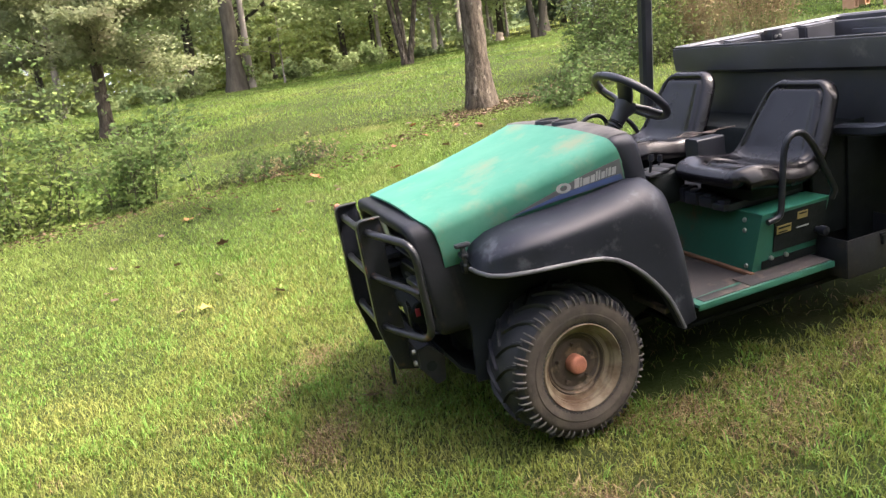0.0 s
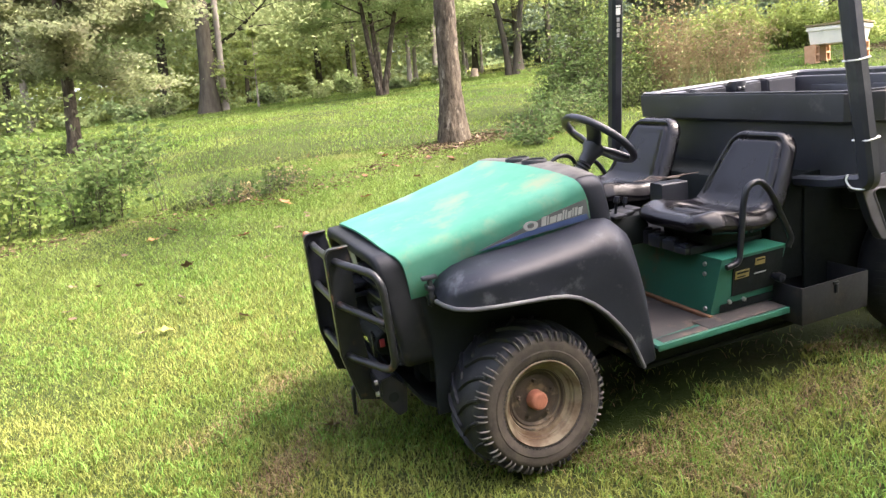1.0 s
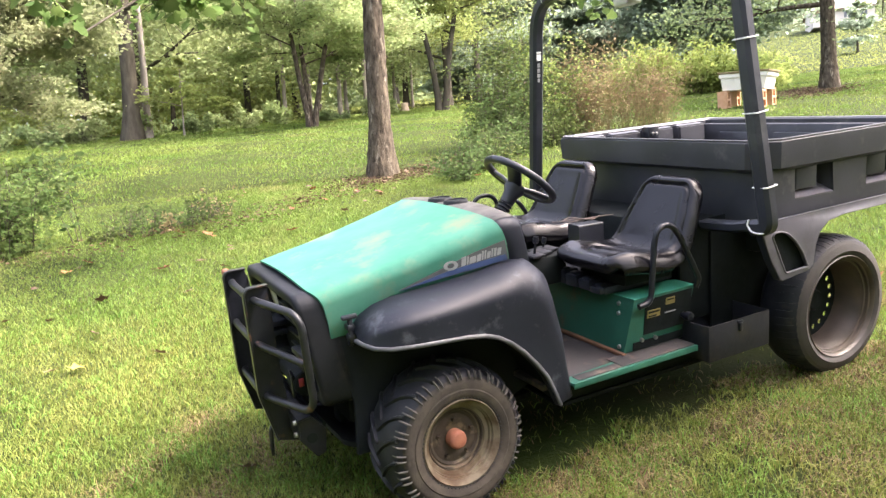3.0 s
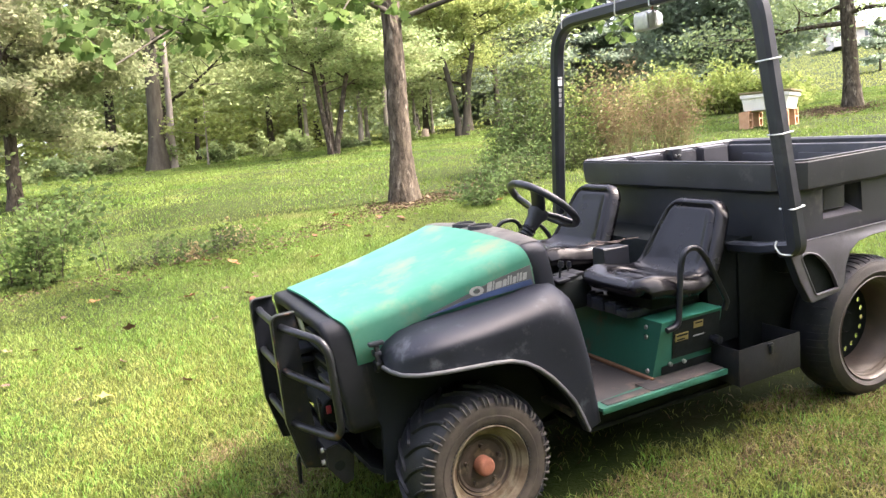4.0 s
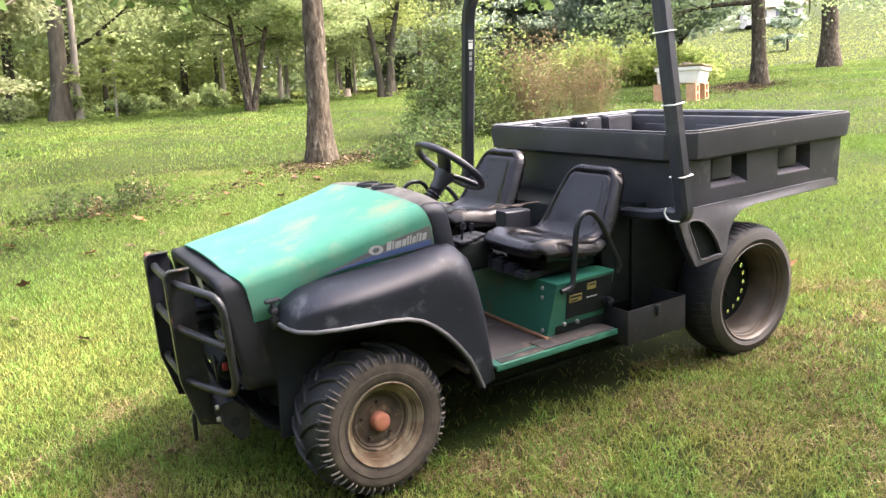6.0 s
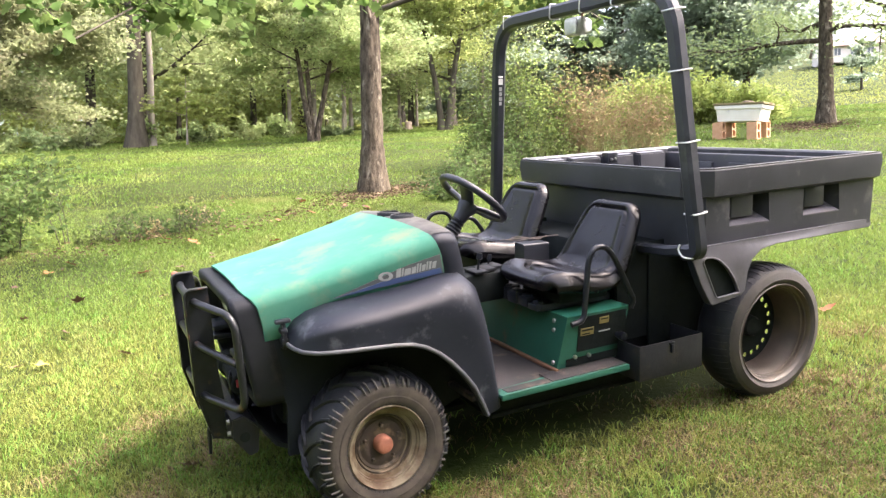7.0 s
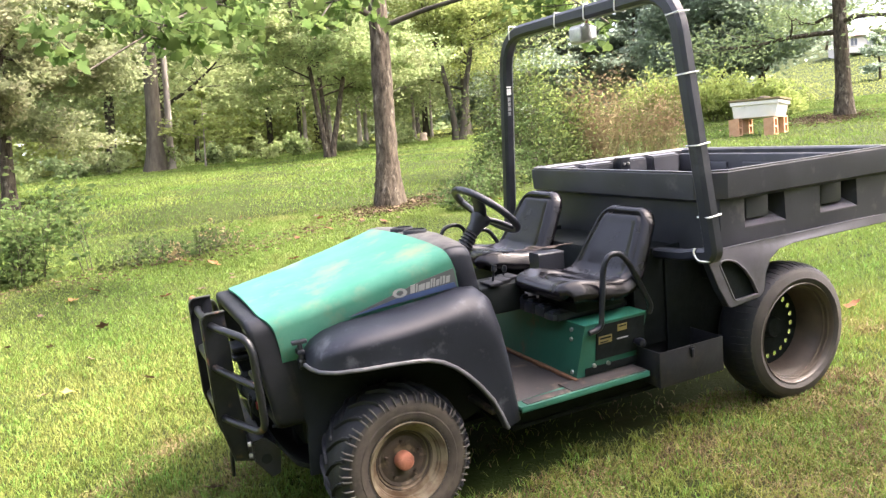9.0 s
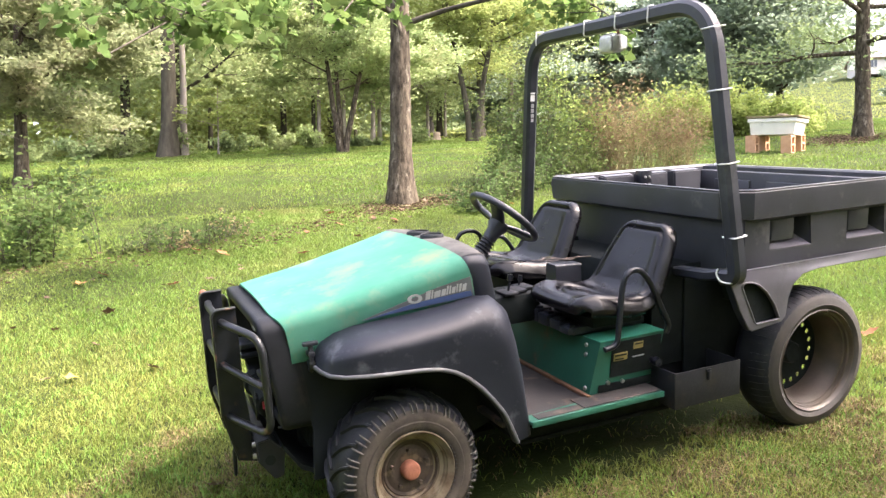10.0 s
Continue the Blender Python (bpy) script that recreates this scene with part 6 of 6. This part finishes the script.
# understory along the edge of the wood
for k in range(17):
    sx = -14 + 1.75 * k + rng_w.uniform(-0.4, 0.4)
    if 12.2 < sx < 15.0:
        continue
    sy = 28.2 + 0.06 * (sx - 3) ** 2 * 0.2 + rng_w.uniform(-0.7, 1.2) - (1.5 if sx > 4 else 0)
    shrub(sx, sy, rng_w.uniform(0.5, 1.5), rng_w.uniform(0.9, 1.8), (M_LEAF, M_LEAFD, M_WOODLEAF)[k % 3], "leafy understory shrub at the edge of the wood", 300 + k, leaves=1100, size=0.15, group="shrubs along the wood")
tree(2.9, 26.0, 3.0, 0.035, "thin sapling with yellow-green leaves", M_BARKP, M_LEAFY, name="sapling", seed=321, first=0.3, spread=0.45, limbs=8, leaves=2600, size=0.14, flat=0.8, layer=0.12, up=0.05)

# thicket behind the vehicle, turning to dry weeds
THICK = [(5.35, 9.0, 0.55, 0.5, M_BUSH), (5.75, 9.3, 1.15, 0.55, M_BUSH), (6.05, 9.6, 1.9, 0.5, M_THICK), (6.35, 9.7, 2.6, 0.55, M_THICK), (6.5, 9.3, 1.7, 0.6, M_BUSH), (6.8, 9.6, 2.1, 0.6, M_SPRIG), (7.15, 9.8, 1.6, 0.8, M_THICK),
         (7.5, 9.3, 1.75, 0.6, M_SPRIG), (7.9, 9.7, 1.45, 0.8, M_THICK), (8.2, 9.4, 1.75, 0.6, M_RUSSET), (6.2, 9.0, 1.0, 0.8, M_BUSH), (7.0, 8.8, 0.85, 0.9, M_THICK), (6.6, 9.2, 1.2, 0.7, M_BUSH), (5.9, 9.1, 0.8, 0.6, M_BUSH),
         (3.9, 6.9, 0.42, 0.5, M_BUSH), (4.2, 7.3, 0.5, 0.6, M_BUSH), (4.6, 7.6, 0.6, 0.6, M_BUSH), (4.9, 7.9, 0.55, 0.6, M_THICK), (5.4, 8.2, 0.6, 0.6, M_BUSH), (5.9, 8.5, 0.65, 0.6, M_BUSH)]
for k, (sx, sy, sh, sw, sm) in enumerate(THICK):
    shrub(sx, sy, sh, sw, sm, "tangled green thicket of leafy stems", 400 + k, leaves=int(700 * sh), size=0.078, stems=11, name="thicket_bush", group="thicket on the lawn", low=0, fine=True, flat=0.5, thick=0.006)
for k in range(13):
    sx, sy = 7.75 + 0.12 * k + rng_w.uniform(-0.2, 0.2), 8.85 - 0.05 * k + rng_w.uniform(-0.45, 0.45)
    shrub(sx, sy, rng_w.uniform(1.3, 1.95) - 0.05 * k, 0.6, (M_RUSSET, M_DRY, M_RUSSET, M_THICK)[k % 4], "dry reddish-brown weed stems", 430 + k, leaves=400, size=0.05, stems=12, name="dry_weeds", dry=M_DRY, thick=0.006, category="weeds", group="dry weeds by the thicket", fine=True)
for k in range(9):
    sx, sy = 16.0 + 0.42 * k + rng_w.uniform(-0.4, 0.4), 17.0 - 0.24 * k + rng_w.uniform(-1, 1)
    shrub(sx, sy, rng_w.uniform(1.3, 1.8) - 0.06 * k, 1.5, M_WEED, "rank yellow-green weeds on the slope", 450 + k, leaves=2600, size=0.12, stems=14, name="weed_clump", category="weeds", group="weeds on the slope")

# shrubs at the left of the lawn
SHRUBS = [(-3.35, 6.5, 1.75, 1.2, 1900, M_SHRUB), (-2.80, 6.6, 1.35, 0.9, 1400, M_SPRIG), (-2.50, 6.9, 1.0, 0.6, 600, M_SHRUB), (-3.25, 7.2, 1.85, 1.0, 1100, M_THICK),
          (-1.88, 6.75, 0.90, 0.72, 700, M_SHRUB), (-1.62, 6.95, 0.95, 0.65, 620, M_SHRUB), (-2.05, 7.05, 0.80, 0.55, 330, M_SHRUB)]
for k, (sx, sy, sh, sw, sn, sm) in enumerate(SHRUBS):
    shrub(sx, sy, sh, sw, sm, "young leafy pale green shrub on the lawn" if sm is M_SPRIG else "young leafy dark green shrub on the lawn", 500 + k, leaves=int(sn * 0.95), size=0.08, stems=8, group="shrubs on the lawn", low=0, fine=True, flat=0.6, thick=0.0055)
shrub(-1.06, 7.05, 1.08, 0.42, M_BUSH, "thin upright sapling with few leaves", 520, leaves=210, size=0.10, stems=3, fine=True, flat=0.6, thick=0.006)
for k, (sx, sy, sh, sm) in enumerate(((-0.62, 6.95, 0.42, M_BUSH), (-0.40, 6.85, 0.34, M_BUSH), (-0.15, 6.85, 0.30, M_DRY), (0.10, 7.0, 0.36, M_BUSH), (0.34, 7.15, 0.40, M_THICK), (0.55, 7.4, 0.36, M_DRY), (-0.85, 6.9, 0.22, M_THICK))):
    shrub(sx, sy, sh, 0.36, sm, "low scrubby weeds in uncut grass" if sm is not M_DRY else "low withered brown weeds in uncut grass", 530 + k, leaves=105, size=0.062, stems=9, name="low_weeds", category="weeds", group="low weeds", low=0, fine=True, thick=0.004)


# ---- fallen leaves and litter ----
def fallen_leaf(x, y, size, material, label, seed):
    rng = np.random.default_rng(seed)
    bm = bmesh.new()
    n = 15
    rim = []
    for k in range(n):
        a = 2 * math.pi * k / n
        r = size * (0.5 + 0.22 * math.cos(5 * a) * (1 if k % 3 else 0.6) + rng.uniform(-0.07, 0.07))
        rim.append(bm.verts.new((r * math.cos(a), r * math.sin(a), 0.25 * size * (r / size) ** 2 + rng.uniform(-0.05, 0.1) * size)))
    mid = bm.verts.new((0, 0, 0))
    for k in range(n):
        bm.faces.new((mid, rim[k], rim[(k + 1) % n]))
    tube(bm, [(0, 0, 0), (-0.4 * size, 0.05 * size, 0.02 * size), (-0.75 * size, 0.0, 0.1 * size)], 0.0015, 4)
    ob = part("fallen_leaf", bm, material, None, smooth=80)
    ob.matrix_basis = pose(x, y, float(ground_z(x, y)) + 0.042, rng.uniform(-25, 25), rng.uniform(-25, 25), rng.uniform(0, 360))
    tagged(ob, label, "leaf", "fallen leaves on the lawn")


for k, (lx, ly, s, m_, lab) in enumerate([
        (-1.23, 2.60, 0.10, M_YELLEAF, "yellow fallen leaf on the grass"), (-0.61, 0.76, 0.08, M_TANLEAF, "brown fallen leaf on the grass"), (-0.43, 4.95, 0.13, M_ORANGE, "orange fallen leaf on the grass"),
        (-1.05, 5.75, 0.12, M_ORANGE, "orange fallen leaf on the grass"), (-1.25, 5.45, 0.12, M_ORANGE, "orange fallen leaf on the grass"), (-0.75, 2.55, 0.08, M_TANLEAF, "tan fallen leaf on the grass"),
        (-1.0, 4.2, 0.11, M_TANLEAF, "tan fallen leaf on the grass"), (-0.1, 5.0, 0.10, M_TANLEAF, "tan fallen leaf on the grass"), (0.05, 4.6, 0.09, M_TANLEAF, "tan fallen leaf on the grass"),
        (0.2, 6.2, 0.14, M_ORANGE, "orange fallen leaf on the grass"), (-0.05, 6.6, 0.12, M_ORANGE, "orange fallen leaf on the grass"), (1.0, 5.6, 0.15, M_ORANGE, "orange fallen leaf on the grass"), (3.31, 0.51, 0.10, M_ORANGE, "orange fallen leaf on the grass")]):
    fallen_leaf(lx, ly, s, m_, lab, 600 + k)
rl = np.random.default_rng(9)
for k in range(34):
    u = rl.uniform(0, 1)
    lx, ly = 0.6 + 4.0 * u + rl.normal() * 0.5, 6.6 + 1.6 * u + rl.normal() * 0.6
    fallen_leaf(lx, ly, rl.uniform(0.06, 0.11), (M_ORANGE, M_TANLEAF, M_TANLEAF)[k % 3], "dry fallen leaf on the grass", 640 + k)
for k in range(16):
    lx, ly = rl.uniform(-2.2, 0.4), rl.uniform(1.8, 5.8)
    fallen_leaf(lx, ly, rl.uniform(0.05, 0.08), M_TANLEAF, "small tan fallen leaf on the grass", 700 + k)


def litter(name, cx, cy, rx, ry, n, seed, label, turn=0.0, size=0.07):
    rng = np.random.default_rng(seed)
    a, b = rng.normal(size=n) * rx * 0.5, rng.normal(size=n) * ry * 0.5
    t = radians(turn)
    x, y = cx + a * math.cos(t) - b * math.sin(t), cy + a * math.sin(t) + b * math.cos(t)
    c = np.stack([x, y, ground_z(x, y) + rng.uniform(0.015, 0.05, n)], -1)
    ob = leaf_cards(name, c, size * 1.2, M_LITTER, None, rng, flat=0.85, aspect=0.28)
    tagged(ob, label, "leaf litter", kind="stuff")


litter("leaf_litter", -2.6, 6.2, 1.5, 0.4, 260, 1, "dry brown leaf litter under the shrubs", 10, 0.05)
litter("leaf_litter", -0.6, 6.8, 2.2, 0.35, 220, 2, "dry brown leaf litter along the uncut strip", 25, 0.05)
litter("leaf_litter", 3.4, 8.3, 1.1, 0.6, 2200, 3, "brown leaf litter round the trunk's foot", 12, 0.045)
litter("leaf_litter", 1.8, 7.4, 2.6, 0.5, 700, 4, "dry brown leaf litter and twigs on the lawn", 28, 0.045)
litter("leaf_litter", 17.0, 10.8, 2.2, 0.9, 2200, 5, "brown mulch round the shade tree", 30, 0.075)
litter("leaf_litter", 5.2, 9.0, 1.2, 0.5, 360, 6, "dry brown leaf litter by the thicket", 20, 0.05)


# ---- white trough on clay blocks ----
def trough(cx, cy, turn, fall):
    z0 = float(ground_z(cx, cy))
    ob = new("trough")
    ob.matrix_basis = pose(cx, cy, z0, 0, 0, turn) @ pose(0, 0, 0, 0, fall, 0)
    tagged(ob, "white metal trough with a plank lid, set on clay blocks", "trough")
    bm = bmesh.new()
    zb = 0.385
    half = ((-0.58, -0.27), (0.58, -0.27), (0.58, 0.27), (-0.58, 0.27))
    ring_faces(bm, [[(x * s, y * w, z) for x, y in half] for s, w, z in ((0.87, 0.82, zb), (0.94, 0.94, zb + 0.27), (0.97, 1.0, zb + 0.275), (1.0, 1.04, zb + 0.29), (1.0, 1.04, zb + 0.36), (0.97, 1.0, zb + 0.37))])
    part("basin", bm, M_TUB, ob, smooth=20)
    bm = bmesh.new()
    box(bm, (-0.62, -0.30, zb + 0.374), (0.62, -0.01, zb + 0.42), 0.008)
    box(bm, (-0.63, 0.01, zb + 0.374), (0.60, 0.30, zb + 0.425), 0.008)
    part("plank_lid", bm, M_PLANK, ob, "weathered plank lid")
    bm = bmesh.new()
    lathe(bm, [(0.17, 0.0), (0.16, 0.03), (0.09, 0.07), (0.0, 0.075)], 14, "z", (0.08, 0.05, zb + 0.422))
    part("stone_weight", bm, M_BARK, ob, "brown stone on the lid")


def clay_block(x, y, rz):
    """An upright hollow block with two square cells."""
    ob = new("clay_block")
    ob.matrix_basis = pose(x, y, float(ground_z(x, y)) - 0.02, 0, 0, rz)
    tagged(ob, "orange hollow clay block standing on end in the grass", "block", "blocks under the trough")
    bm = bmesh.new()
    plate(bm, [(-0.095, 0), (0.095, 0), (0.095, 0.41), (-0.095, 0.41)], 0.24, "y", -0.12, holes=[[(-0.058, 0.04), (0.058, 0.04), (0.058, 0.185), (-0.058, 0.185)], [(-0.058, 0.225), (0.058, 0.225), (0.058, 0.37), (-0.058, 0.37)]])
    part("shell", bm, M_CLAY, ob)
    bm = bmesh.new()
    box(bm, (-0.060, -0.01, 0.039), (0.060, 0.01, 0.372), 0.0)
    part("web", bm, M_CLAY, ob)


trough(13.10, 9.71, -76, 5.0)
for u, w in ((-0.42, -0.24), (0.42, -0.24), (-0.42, 0.24), (0.42, 0.24)):
    a = radians(-76)
    clay_block(13.10 + u * math.cos(a) - w * math.sin(a), 9.71 + u * math.sin(a) + w * math.cos(a), -166)


# ---- far things ----
def house(x, y, rz):
    z0 = float(ground_z(x, y))
    ob = new("house")
    ob.matrix_basis = pose(x, y, z0 - 0.3, 0, 0, rz) @ Matrix.Scale(0.62, 4)
    tagged(ob, "pale house with a brown shingle roof above the field", "house")
    bm = bmesh.new()
    box(bm, (-4.6, -4, 0), (4.6, 4, 2.7), 0.0)
    part("wall", bm, M_SIDING, ob)
    bm = bmesh.new()
    ring_faces(bm, [[(xx, -4.6, 2.65), (xx, 0, 4.6), (xx, 4.6, 2.65), (xx, 4.6, 2.5), (xx, 0, 4.4), (xx, -4.6, 2.5)] for xx in (-5.0, 5.0)])
    part("roof", bm, M_ROOF, ob)
    bm = bmesh.new()
    plate(bm, [(-4, 2.7), (4, 2.7), (0, 4.4)], 0.2, "x", -4.6)
    part("gable", bm, M_TUB, ob)
    for wx in (-3.4, -1.9, 0.5, 3.0):
        bm = bmesh.new()
        box(bm, (wx - 0.55, -4.06, 1.0), (wx + 0.55, -3.98, 2.4), 0.0)
        w = part("window", bm, M_TUB, ob)
        for q in (-0.26, 0.26):
            bm = bmesh.new()
            box(bm, (wx + q - 0.21, -4.09, 1.12), (wx + q + 0.21, -4.05, 2.28), 0.0)
            part("pane", bm, M_PANE, w)


house(73.0, 48.2, -45)


def stump(x, y):
    bm = bmesh.new()
    lathe(bm, [(0.0, 0.40), (0.15, 0.40), (0.17, 0.38), (0.18, 0.2), (0.25, 0.0)], 18, "z")
    for v in bm.verts:
        v.co.x *= 1 + 0.2 * noise.noise(v.co * 4)
    ob = part("tree_stump", bm, M_STUMP)
    ob.location = (x, y, float(ground_z(x, y)) - 0.02)
    tagged(ob, "pale cut tree stump at the edge of the wood", "stump")


stump(13.5, 29.6)
grass()
